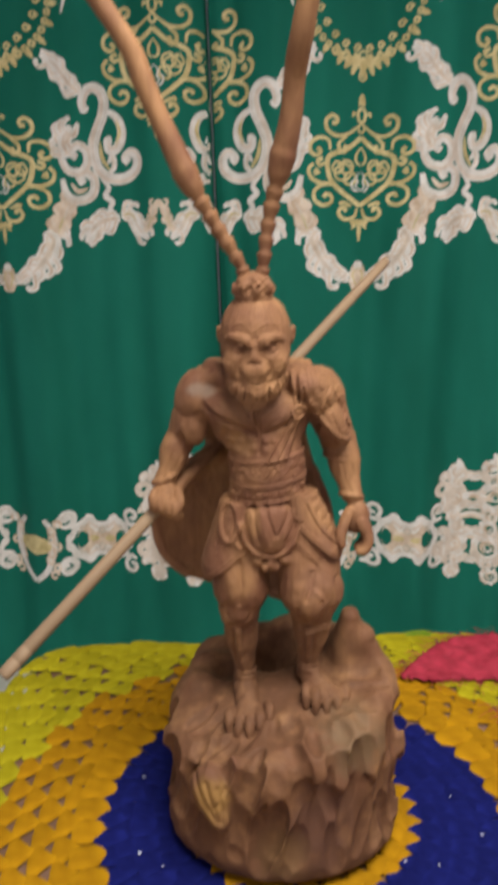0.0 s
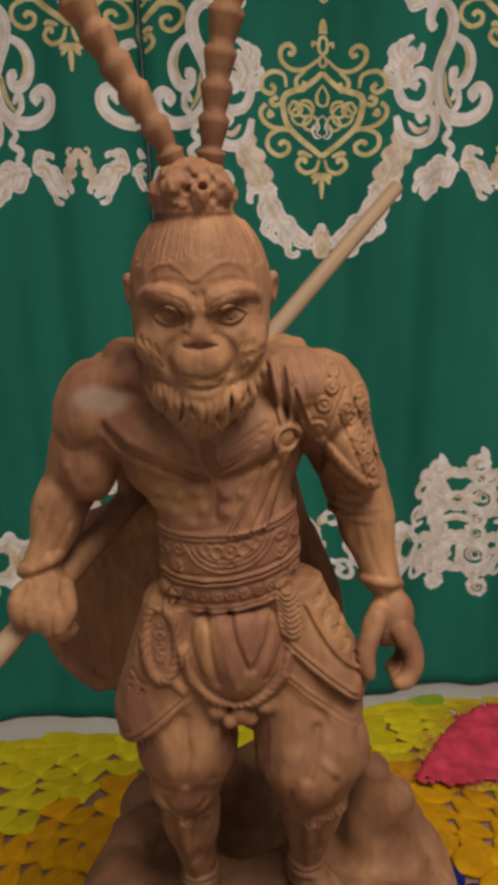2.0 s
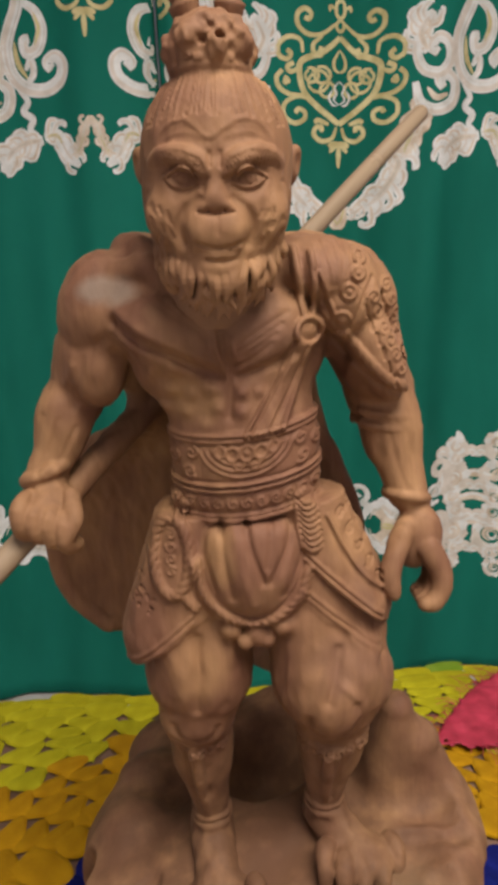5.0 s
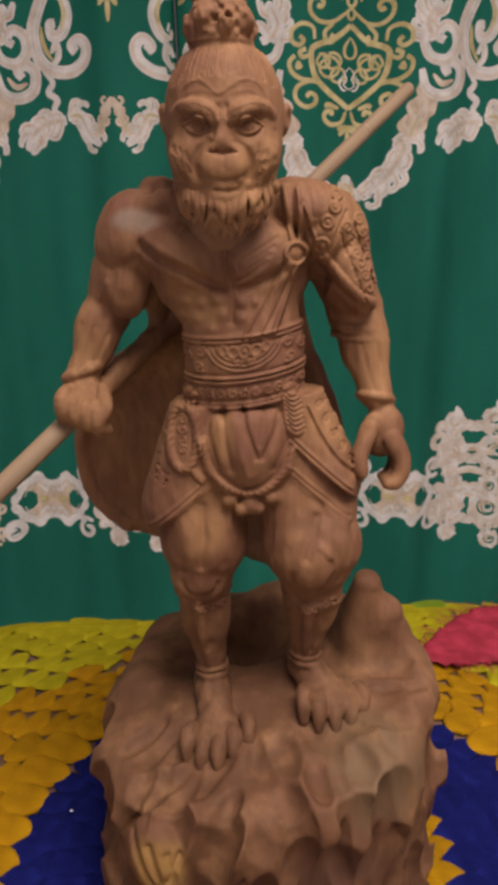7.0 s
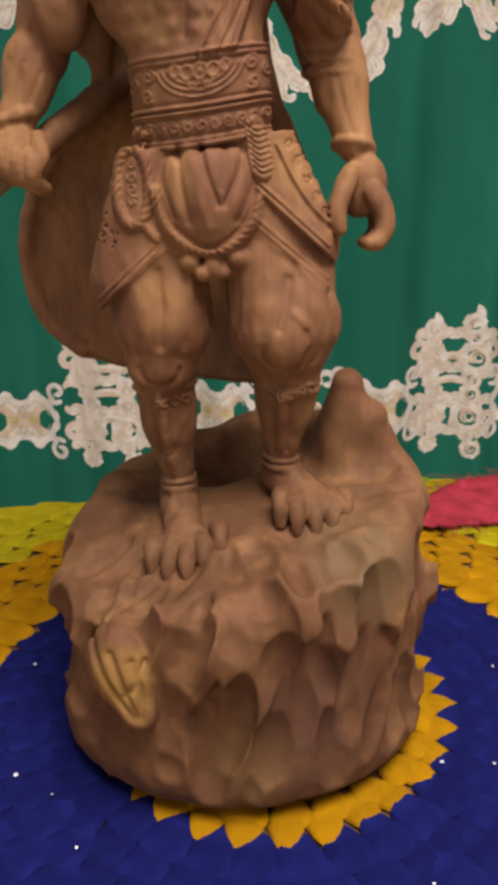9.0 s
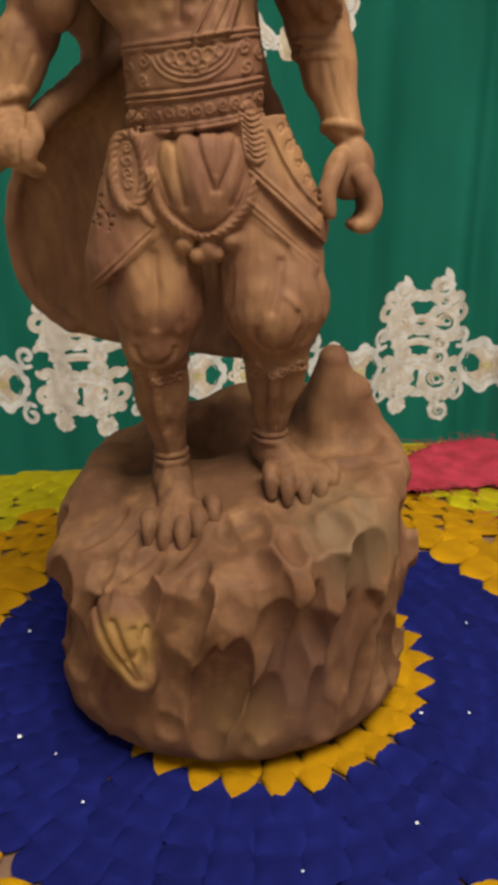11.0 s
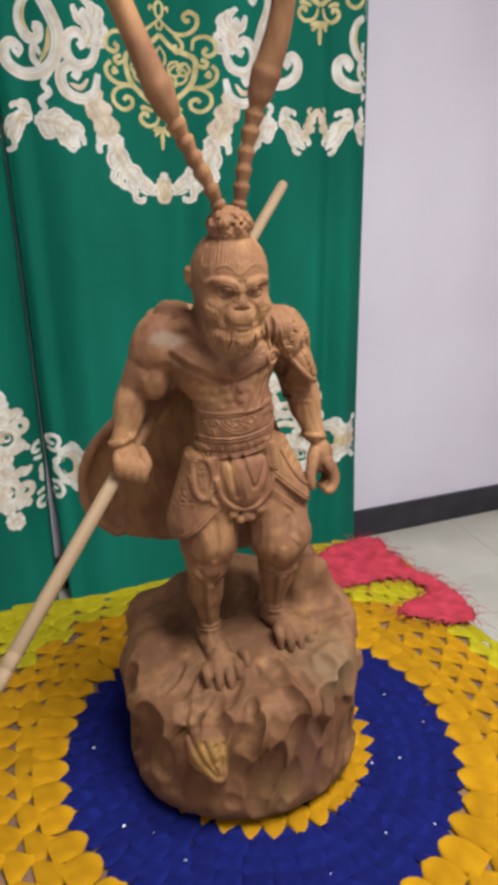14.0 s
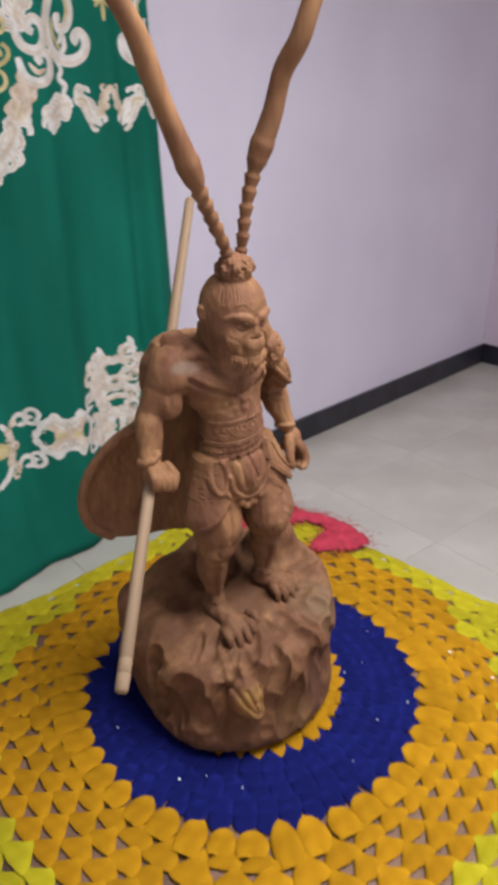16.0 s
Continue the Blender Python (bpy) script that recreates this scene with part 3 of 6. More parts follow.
def border_cross(pr, x, z):
    """Two upright columns of rosettes with bars between them."""
    rnd = random.Random(7)
    for s, top in ((-1, 0.200), (1, 0.225)):
        for zz, r in ((-0.195, 0.030), (-0.150, 0.022), (-0.095, 0.050), (-0.025, 0.030), (0.02, 0.028), (0.085, 0.050), (0.145, 0.024), (0.185, 0.032)):
            cx = x + s * 0.062 + rnd.uniform(-0.010, 0.010)
            zz *= 1.0 if s < 0 else 1.08
            a0 = rnd.uniform(0, 360)
            pr.put(ink_cream, [(cx - r, z + zz), (cx - 0.7 * r, z + zz), (cx + 0.7 * r, z + zz), (cx + r, z + zz)], [0.8 * r, 1.8 * r, 1.8 * r, 0.8 * r], 0.0002)
            for m in range(9):
                a = radians(a0 + 40 * m + rnd.uniform(-8, 8))
                g = rnd.uniform(1.0, 1.2)
                pr.put(ink_white if m % 2 else ink_cream, [(cx + 0.55 * r * math.cos(a), z + zz + 0.55 * r * math.sin(a)), (cx + 0.85 * r * math.cos(a), z + zz + 0.85 * r * math.sin(a)), (cx + g * r * math.cos(a + 0.15), z + zz + g * r * math.sin(a + 0.15))], [0.5 * r, 0.62 * r, 0.28 * r], 0.0003 + 0.00002 * m)
            for m in range(3):
                pr.put((ink_white, ink_peach, ink_white)[m], curl(cx + 0.05 * r * m, z + zz, (0.78 - 0.25 * m) * r, (0.6 - 0.22 * m) * r, a0 + 130 * m, a0 + 130 * m + 250, 16), taper(16, 0.20 * r, (0.2, 0.2)), 0.0006 + 0.0001 * m)
            pr.put(ink_peach, curl(cx, z + zz, 0.40 * r, 0.10 * r, a0 + 90, a0 + 420, 14), taper(14, 0.10 * r), 0.0010)
        cx = x + s * 0.062
        strokes(pr, ink_white, cx, z, (1,), [(0, top - 0.03), (0.008, top + 0.005), (-0.002, top + 0.035)], 0.026, 0.0004, (1, 0.1))
        for zz in (-0.115, 0.115):
            strokes(pr, ink_cream, cx, z, (s,), curl(0.055, zz, 0.034, 0.007, 180, -160), 0.024, 0.0005, (0.8, 1))
        strokes(pr, ink_cream, cx, z, (s,), [(0.02, -0.03), (0.06, -0.045), (0.08, -0.03)], 0.024, 0.0004)
        strokes(pr, ink_cream, cx, z, (s,), [(0.02, 0.03), (0.06, 0.045), (0.08, 0.03)], 0.024, 0.0004)
        for zz in (-0.16, -0.05, 0.05, 0.16):
            strokes(pr, ink_cream, cx, z, (s, -s), [(0.015, zz), (0.045, zz + 0.012), (0.066, zz - 0.006)], 0.034, 0.0003, (0.9, 0.3))
            strokes(pr, ink_white, cx, z, (s, -s), curl(0.050, zz, 0.014, 0.004, 150, -150, 12), 0.007, 0.0006, (0.6, 0.6))
    for zz in (-0.075, 0.01, 0.085):
        strokes(pr, ink_peach, x, z, (1,), [(-0.062, zz), (0, zz + 0.012), (0.062, zz)], 0.026, 0.0003, (0.8, 0.8))
        strokes(pr, ink_white, x, z, (1,), [(-0.045, zz + 0.008), (0, zz + 0.018), (0.045, zz + 0.008)], 0.009, 0.0006, (0.8, 0.8))


def border_link(pr, x, z):
    for s in (-1, 1):
        strokes(pr, ink_white, x, z, (s,), [(0, -0.14), (0.05, -0.09), (0.078, 0.0), (0.07, 0.06), (0.04, 0.10)], 0.024, 0.0004, (0.8, 0.8))
        for k in range(8):
            a = -0.11 + 0.028 * k
            strokes(pr, ink_peach, x, z, (s,), curl(0.075 + 0.015 * math.sin(2 * k), a, 0.016, 0.008, 45 * k, 45 * k + 330, 12), 0.012, 0.0006, (1, 1))
        for cx, cz in ((0.125, 0.085), (0.13, -0.085)):
            strokes(pr, ink_white, x, z, (s,), curl(cx, cz, 0.036, 0.008, 200, -140), 0.020, 0.0005, (0.8, 1))
        strokes(pr, ink_gold, x, z, (s,), [(0.0, 0.0), (0.03, 0.022), (0.06, 0.0), (0.03, -0.022), (0.0, 0.0)], 0.018, 0.0006, (0.8, 0.8))
    strokes(pr, ink_gold, x, z, (1,), [(-0.05, 0.0), (0, 0.0), (0.05, 0.0)], 0.075, 0.0, (0.3, 0.3))


HALF = 0.525
for panel, lo, hi, low, cross, drop in ((right_panel, lambda z: seam_x(z) + gap(z), lambda z: 1.055 - 0.035 * z, 0.285, 0.730, 0.52),
                                  (left_panel, lambda z: -2.1, lambda z: seam_x(z) - gap(z), -0.905, -0.360, 0.495)):
    pr = Print(lo, hi)
    for k in (-1, 0, 1):
        if -2.2 < low + 2 * HALF * k < 1.7:
            swag(pr, low + 2 * HALF * k, 1.80)
            gold_medallion(pr, low + 2 * HALF * k, 1.80)
            crescent(pr, low + 2 * HALF * k, 2.345)
            gold_medallion(pr, low + 2 * HALF * k + HALF, 2.122)
            gold_medallion(pr, low + 2 * HALF * k - HALF, 2.122) if k == -1 else None
        c = cross + 2 * HALF * k
        border_cross(pr, c, 0.583)
        border_medallion(pr, c + (0.285 if panel == left_panel else 0.245 if k == 0 else 0.295), drop + 0.01)
        border_medallion(pr, c - (0.285 if panel == left_panel else 0.247), drop + 0.01)
        border_link(pr, c - HALF, drop)
    pr.done(panel)

# ---- table ----
CLOTH = (0.045, 0.030)
ASKEW = radians(5.2)
TOP = 0.738
table = thing("side_table", None, label="low square reddish wooden table under the crochet cloth", category="table")
table.location = (CLOTH[0], CLOTH[1], 0)
table.rotation_euler = (0, 0, ASKEW)
part("tabletop", box_bm(-0.462, 0.462, -0.462, 0.462, TOP - 0.03, TOP, 0.008), table_wood, table)
part("apron", box_bm(-0.385, 0.385, -0.385, 0.385, TOP - 0.11, TOP - 0.031, 0.004), table_wood, table)
leg_me = None
for sx in (-1, 1):
    for sy in (-1, 1):
        if leg_me is None:
            leg_me = part("leg", box_bm(-0.03, 0.03, -0.03, 0.03, 0.0005, TOP - 0.112, 0.005), table_wood, table)
            leg_me.location = (sx * 0.37, sy * 0.37, 0)
        else:
            o = thing("leg", leg_me.data, None, table)
            o.location = (sx * 0.37, sy * 0.37, 0)


# ---- crochet cloth ----
def shell_mesh(name, posts, length, inner, outer, height, mat, start=0.2, scallop=0.10):
    """A plump fan of treble stitches: gathered to a blunt point towards -y, wide and nearly flat outwards."""
    nu, nv = 9, 6 * posts
    verts, faces = [], []
    for i in range(nu + 1):
        u = i / nu
        w = inner + (outer - inner) * max(0.0, min(1.0, (u - start) / 0.56))
        w *= 0.7 if i == 0 else 0.96 if i == nu else 1.0
        for j in range(nv + 1):
            v = 2 * j / nv - 1
            strand = abs(math.sin(math.pi * posts * (v + 1) / 2)) ** 0.6
            y = length * (u - 0.42) - scallop * length * v * v * u - (0.02 * length * (1 - strand) if i >= nu - 1 else 0)
            dome = max(0.0, 1 - v ** 4) ** 0.5 * (0.94 + 0.06 * strand)
            rise = (0.45, 0.80, 0.95)[i] if i < 3 else 1.0 if i < nu - 2 else (0.92, 0.70, 0.15)[i - nu + 2]
            # the gathered end lies over the round before it, the wide end dips below the next
            verts.append((0.5 * w * v, y, height * dome * rise * (1.08 - 0.25 * u)))
    for i in range(nu):
        for j in range(nv):
            k = i * (nv + 1) + j
            faces.append((k, k + 1, k + nv + 2, k + nv + 1))
    me = mesh_of(name, verts, faces)
    me.materials.append(mat)
    return me


def cluster_mesh(length, width, height, mat):
    """A puffed cluster of trebles: a broad rounded head towards the middle of the cloth, drawn in at its outer end."""
    nu, nv = 10, 12
    verts, faces = [], []
    for i in range(nu + 1):
        u = i / nu
        w = width * np.interp(u, (0.0, 0.05, 0.14, 0.30, 0.55, 1.0), (0.26, 0.52, 0.74, 0.96, 1.06, 0.84))
        lift = np.interp(u, (0.0, 0.05, 0.14, 0.35, 0.75, 1.0), (0.10, 0.72, 0.96, 1.0, 0.86, 0.45))
        for j in range(nv + 1):
            v = 2 * j / nv - 1
            strand = 1 - 0.06 * math.cos(3 * math.pi * v) * u
            verts.append((0.5 * w * v, length * (u - 0.42) + 0.10 * length * v * v * (1 - u), height * lift * strand * max(0.0, 1 - abs(v) ** 5) ** 0.5))
    for i in range(nu):
        for j in range(nv):
            k = i * (nv + 1) + j
            faces.append((k, k + 1, k + nv + 2, k + nv + 1))
    me = mesh_of("shell_stitch", verts, faces)
    me.materials.append(mat)
    return me


cloth = thing("crochet_tablecloth", None, label="crochet tablecloth with blue centre and yellow rows on the table", category="tablecloth")
cloth.location = (CLOTH[0], CLOTH[1], TOP + 0.001)
cloth.rotation_euler = (0, 0, ASKEW)
rng = random.Random(5)


def ring_radius(a, r):
    """The round's outline: a circle near the middle, drawn out to four corners further out."""
    return r * (1 + 0.36 * max(0.0, min(1.0, (r - 0.27) / 0.19)) * math.sin(2 * a) ** 4)


ROUNDS = []
for r in (0.035, 0.065, 0.095, 0.120, 0.142):
    ROUNDS.append((r, 0.044, yarn_orange, max(8, round(2 * math.pi * r / 0.030))))
for r in (0.166, 0.190, 0.214, 0.238, 0.260):
    ROUNDS.append((r, 0.044, yarn_blue, round(2 * math.pi * r / 0.032)))
for k, r in enumerate((0.289, 0.3035, 0.318, 0.3325, 0.347, 0.3615, 0.376, 0.3905, 0.405, 0.4195, 0.434, 0.448, 0.462)):
    ROUNDS.append((r, 0.044, None, (44, 44, 44, 44, 54, 54, 54, 54, 64, 64, 64, 64, 64)[k]))
shells = {}


def shell(mat, length, inner, outer, start, scallop):
    key = (mat.name, length, round(inner, 4), round(outer, 4), start, scallop)
    if key not in shells:
        shells[key] = shell_mesh("shell_stitch", 3, length, inner, outer, 0.0036 if mat == yarn_blue else 0.0046, mat, start, scallop)
    return shells[key]


def cluster(mat, length, width):
    key = (mat.name, length, round(width, 3))
    if key not in shells:
        shells[key] = cluster_mesh(length, width, 0.0050, mat)
    return shells[key]


for k, (r, length, mat, n) in enumerate(ROUNDS):
    outside = mat is None
    corner_row = outside and k % 2 == 1  # only where the corners open the rounds wide
    # equal steps along the outline
    fine = [ring_radius(2 * math.pi * i / 720, r) for i in range(721)]
    pts = [(fine[i] * math.cos(2 * math.pi * i / 720), fine[i] * math.sin(2 * math.pi * i / 720)) for i in range(721)]
    run = [0.0]
    for a, b in zip(pts, pts[1:]):
        run.append(run[-1] + math.dist(a, b))
    pitch = run[-1] / n
    for j in range(n):
        s = run[-1] * ((j + 0.5 * ((k // 2 if outside else k) % 2) + (0.25 if corner_row else 0) + rng.uniform(-0.05, 0.05)) % n) / n
        i = min(719, int(np.searchsorted(run, s)))
        x, y = pts[i]
        ang = 2 * math.pi * i / 720
        stretch = (ring_radius(ang, r + 0.0145) - ring_radius(ang, r - 0.0145)) / 0.029
        if outside and stretch > 1.5:
            stretch *= 0.56
        elif corner_row:
            continue
        q, p0 = pts[(i + 6) % 720], pts[i - 6]
        turn = math.degrees(math.atan2(q[1] - p0[1], q[0] - p0[0])) + 180 + rng.uniform(-4, 4)
        far = math.hypot(x, y) + rng.uniform(-0.008, 0.008)
        yarn_here = mat or (yarn_orange if far < 0.418 else yarn_green if y > 0.47 and 0.26 < abs(x) < 0.31 else yarn_lime)
        solid = mat == yarn_blue
        first = r == 0.289
        last = r in (0.260, 0.142)
        me = cluster(yarn_here, 0.049, 1.03 * pitch) if first else shell(yarn_here, 0.0385 if outside else length, pitch * (0.55 if solid else 0.27), pitch * (1.02 if last else 1.19), 0.0 if solid else 0.18, 0.50 if r == 0.142 else 0.26 if last else 0.10)
        drop = -0.25 * max(0.0, max(abs(x), abs(y)) - 0.448)
        o = thing("shell_stitch", me, None, cloth)
        rise = 0.0015 if first else 0.0
        o.matrix_basis = pose(x, y, 0.0015 + rise + drop + 0.0006 * (k % 2) + rng.uniform(0, 0.0015), 3 + rng.uniform(-2, 2), rng.uniform(-3, 3), turn) @ Matrix.Diagonal((rng.uniform(0.93, 1.08), stretch * rng.uniform(0.96, 1.06), rng.uniform(0.88, 1.12), 1))

# ---- carved statue ----
def cell_noise(seed, n=24):
    g = np.random.RandomState(seed).rand(n, n, n).astype(np.float32)

    def at(x, y, z):
        i, j, k = np.floor(x).astype(int), np.floor(y).astype(int), np.floor(z).astype(int)
        u, v, w = [(f - np.floor(f)) for f in (x, y, z)]
        u, v, w = [f * f * (3 - 2 * f) for f in (u, v, w)]
        def c(a, b, d):
            return g[(i + a) % n, (j + b) % n, (k + d) % n]
        return ((c(0, 0, 0) * (1 - u) + c(1, 0, 0) * u) * (1 - v) + (c(0, 1, 0) * (1 - u) + c(1, 1, 0) * u) * v) * (1 - w) + \
               ((c(0, 0, 1) * (1 - u) + c(1, 0, 1) * u) * (1 - v) + (c(0, 1, 1) * (1 - u) + c(1, 1, 1) * u) * v) * w
    return at


class Carving:
    """A block in which solid shapes are blended and cut as a distance field, and then skinned."""

    def __init__(self, lo, hi, step):
        self.lo, self.step = np.array(lo, np.float32), step
        self.n = np.ceil((np.array(hi) - self.lo) / step).astype(int) + 1
        self.d = np.full(self.n, 0.05, np.float32)

    def window(self, lo, hi):
        a = np.clip(np.floor((np.array(lo) - self.lo) / self.step).astype(int), 0, self.n)
        b = np.clip(np.ceil((np.array(hi) - self.lo) / self.step).astype(int) + 1, 0, self.n)
        if np.any(b <= a):
            return None, None
        sl = tuple(slice(i, j) for i, j in zip(a, b))
        ax = [self.lo[i] + self.step * np.arange(a[i], b[i], dtype=np.float32) for i in range(3)]
        return sl, np.meshgrid(*ax, indexing="ij")

    def blend(self, sl, e, k, cut):
        d = self.d[sl]
        if cut:
            h = np.clip(0.5 - 0.5 * (d + e) / k, 0, 1)
            self.d[sl] = d * (1 - h) - e * h + k * h * (1 - h)
        else:
            h = np.clip(0.5 + 0.5 * (d - e) / k, 0, 1)
            self.d[sl] = d * (1 - h) + e * h - k * h * (1 - h)

    def ball(self, c, r, k=0.004, turn=(0, 0, 0), cut=False, trim=None, soft=0.001):
        """An ellipsoid. trim: (normal, offset) keeps the side where normal . p < offset."""
        r = np.array(r if np.ndim(r) else (r, r, r), np.float32)
        m = np.max(r) + 2 * k + 0.004
        sl, g = self.window(np.array(c) - m, np.array(c) + m)
        if sl is None:
            return
        rot = np.array(Euler([radians(a) for a in turn]).to_matrix().transposed(), np.float32)
        p = [gi - ci for gi, ci in zip(g, c)]
        q = [rot[i][0] * p[0] + rot[i][1] * p[1] + rot[i][2] * p[2] for i in range(3)]
        k0 = np.sqrt(sum((a / b) ** 2 for a, b in zip(q, r)))
        k1 = np.sqrt(sum((a / b ** 2) ** 2 for a, b in zip(q, r)))
        e = k0 * (k0 - 1) / np.maximum(k1, 1e-6)
        if trim:
            for nrm, off in trim:
                w = (nrm[0] * g[0] + nrm[1] * g[1] + nrm[2] * g[2] - off) / math.sqrt(sum(v * v for v in nrm))
                h = np.clip(0.5 + 0.5 * (e - w) / soft, 0, 1)
                e = w * (1 - h) + e * h + soft * h * (1 - h)
        self.blend(sl, e, k, cut)

    def limb(self, a, b, ra, rb, k=0.004, cut=False, trim=()):
        a, b = np.array(a, np.float32), np.array(b, np.float32)
        m = max(ra, rb) + 2 * k + 0.003
        sl, g = self.window(np.minimum(a, b) - m, np.maximum(a, b) + m)
        if sl is None:
            return
        v = b - a
        h = np.clip(sum((gi - ai) * vi for gi, ai, vi in zip(g, a, v)) / max(float(v @ v), 1e-9), 0, 1)
        e = np.sqrt(sum((gi - ai - h * vi) ** 2 for gi, ai, vi in zip(g, a, v))) - (ra + (rb - ra) * h)
        for nrm, off in trim:
            e = np.maximum(e, (nrm[0] * g[0] + nrm[1] * g[1] + nrm[2] * g[2] - off) / math.sqrt(sum(v * v for v in nrm)))
        self.blend(sl, e, k, cut)

    def tube(self, pts, r, k=0.002, n=0, cut=False, beads=0.0, pitch=0.006):
        p = spline(pts, n) if n else np.array(pts)
        rr = np.interp(np.linspace(0, 1, len(p)), np.linspace(0, 1, len(r)), r) if np.ndim(r) else np.full(len(p), r)
        run = 0.0
        for i in range(len(p) - 1):
            run += np.linalg.norm(p[i + 1] - p[i])
            f = 1 + beads * math.sin(2 * math.pi * run / pitch)
            self.limb(p[i], p[i + 1], rr[i] * f, rr[i + 1] * f, k, cut)

    def ringlet(self, c, rx, rz, r, turn=(0, 0, 0), k=0.0015, beads=0.0, pitch=0.006, cut=False, a0=0, a1=360, n=28):
        m = Matrix.LocRotScale(c, Euler([radians(a) for a in turn]), None)
        pts = [tuple(m @ Vector((rx * math.cos(radians(a)), 0, rz * math.sin(radians(a))))) for a in np.linspace(a0, a1, n)]
        self.tube(pts, r, k, 0, cut, beads, pitch)

    def sheet(self, grid, r, k=0.004):
        for row in grid:
            for p in row:
                self.ball(tuple(p), r, k)

    def rough(self, f, lo=None, hi=None):
        lo = self.lo if lo is None else lo
        hi = self.lo + self.step * self.n if hi is None else hi
        sl, g = self.window(lo, hi)
        near = np.abs(self.d[sl]) < 0.02
        v = np.zeros_like(self.d[sl])
        v[near] = f(g[0][near], g[1][near], g[2][near])
        self.d[sl] += v

    def skin(self):
        d, n = self.d, self.n
        d[0], d[-1], d[:, 0], d[:, -1], d[:, :, 0], d[:, :, -1] = 0.05, 0.05, 0.05, 0.05, 0.05, 0.05
        neg = d < 0
        s = [slice(0, -1), slice(1, None)]
        cnt = np.zeros(n - 1, np.uint8)
        for a in (0, 1):
            for b in (0, 1):
                for c in (0, 1):
                    cnt += neg[s[a], s[b], s[c]]
        act = np.argwhere((cnt > 0) & (cnt < 8))
        idx = np.full(n - 1, -1, np.int32)
        idx[tuple(act.T)] = np.arange(len(act))
        acc, num = np.zeros((len(act), 3), np.float32), np.zeros(len(act), np.float32)
        corners = [(a, b, c) for a in (0, 1) for b in (0, 1) for c in (0, 1)]
        val = {c: d[act[:, 0] + c[0], act[:, 1] + c[1], act[:, 2] + c[2]] for c in corners}
        for c in corners:
            for ax in range(3):
                if c[ax] == 0:
                    e = tuple(1 if i == ax else c[i] for i in range(3))
                    v0, v1 = val[c], val[e]
                    hit = (v0 < 0) != (v1 < 0)
                    f = np.where(hit, v0 / np.where(hit, v0 - v1, 1), 0)
                    p = np.tile(np.array(c, np.float32), (len(act), 1))
                    p[:, ax] += f
                    acc[hit] += p[hit]
                    num[hit] += 1
        verts = self.lo + self.step * (act + acc / num[:, None])
        quads = []
        for ax in range(3):
            u, w = (ax + 1) % 3, (ax + 2) % 3
            sa = [slice(1, -1)] * 3
            sb = [slice(1, -1)] * 3
            sa[ax], sb[ax] = slice(0, -1), slice(1, None)
            na, nb = neg[tuple(sa)], neg[tuple(sb)]
            for flip in (False, True):
                e = np.argwhere((na & ~nb) if not flip else (~na & nb))
                off = np.ones(3, int)
                off[ax] = 0
                e = e + off
                eu, ew = np.eye(3, dtype=int)[u], np.eye(3, dtype=int)[w]
                q = [idx[tuple((e - eu - ew).T)], idx[tuple((e - ew).T)], idx[tuple(e.T)], idx[tuple((e - eu).T)]]
                quads.append(np.stack(q if not flip else q[::-1], 1))
        return verts, np.vstack(quads)


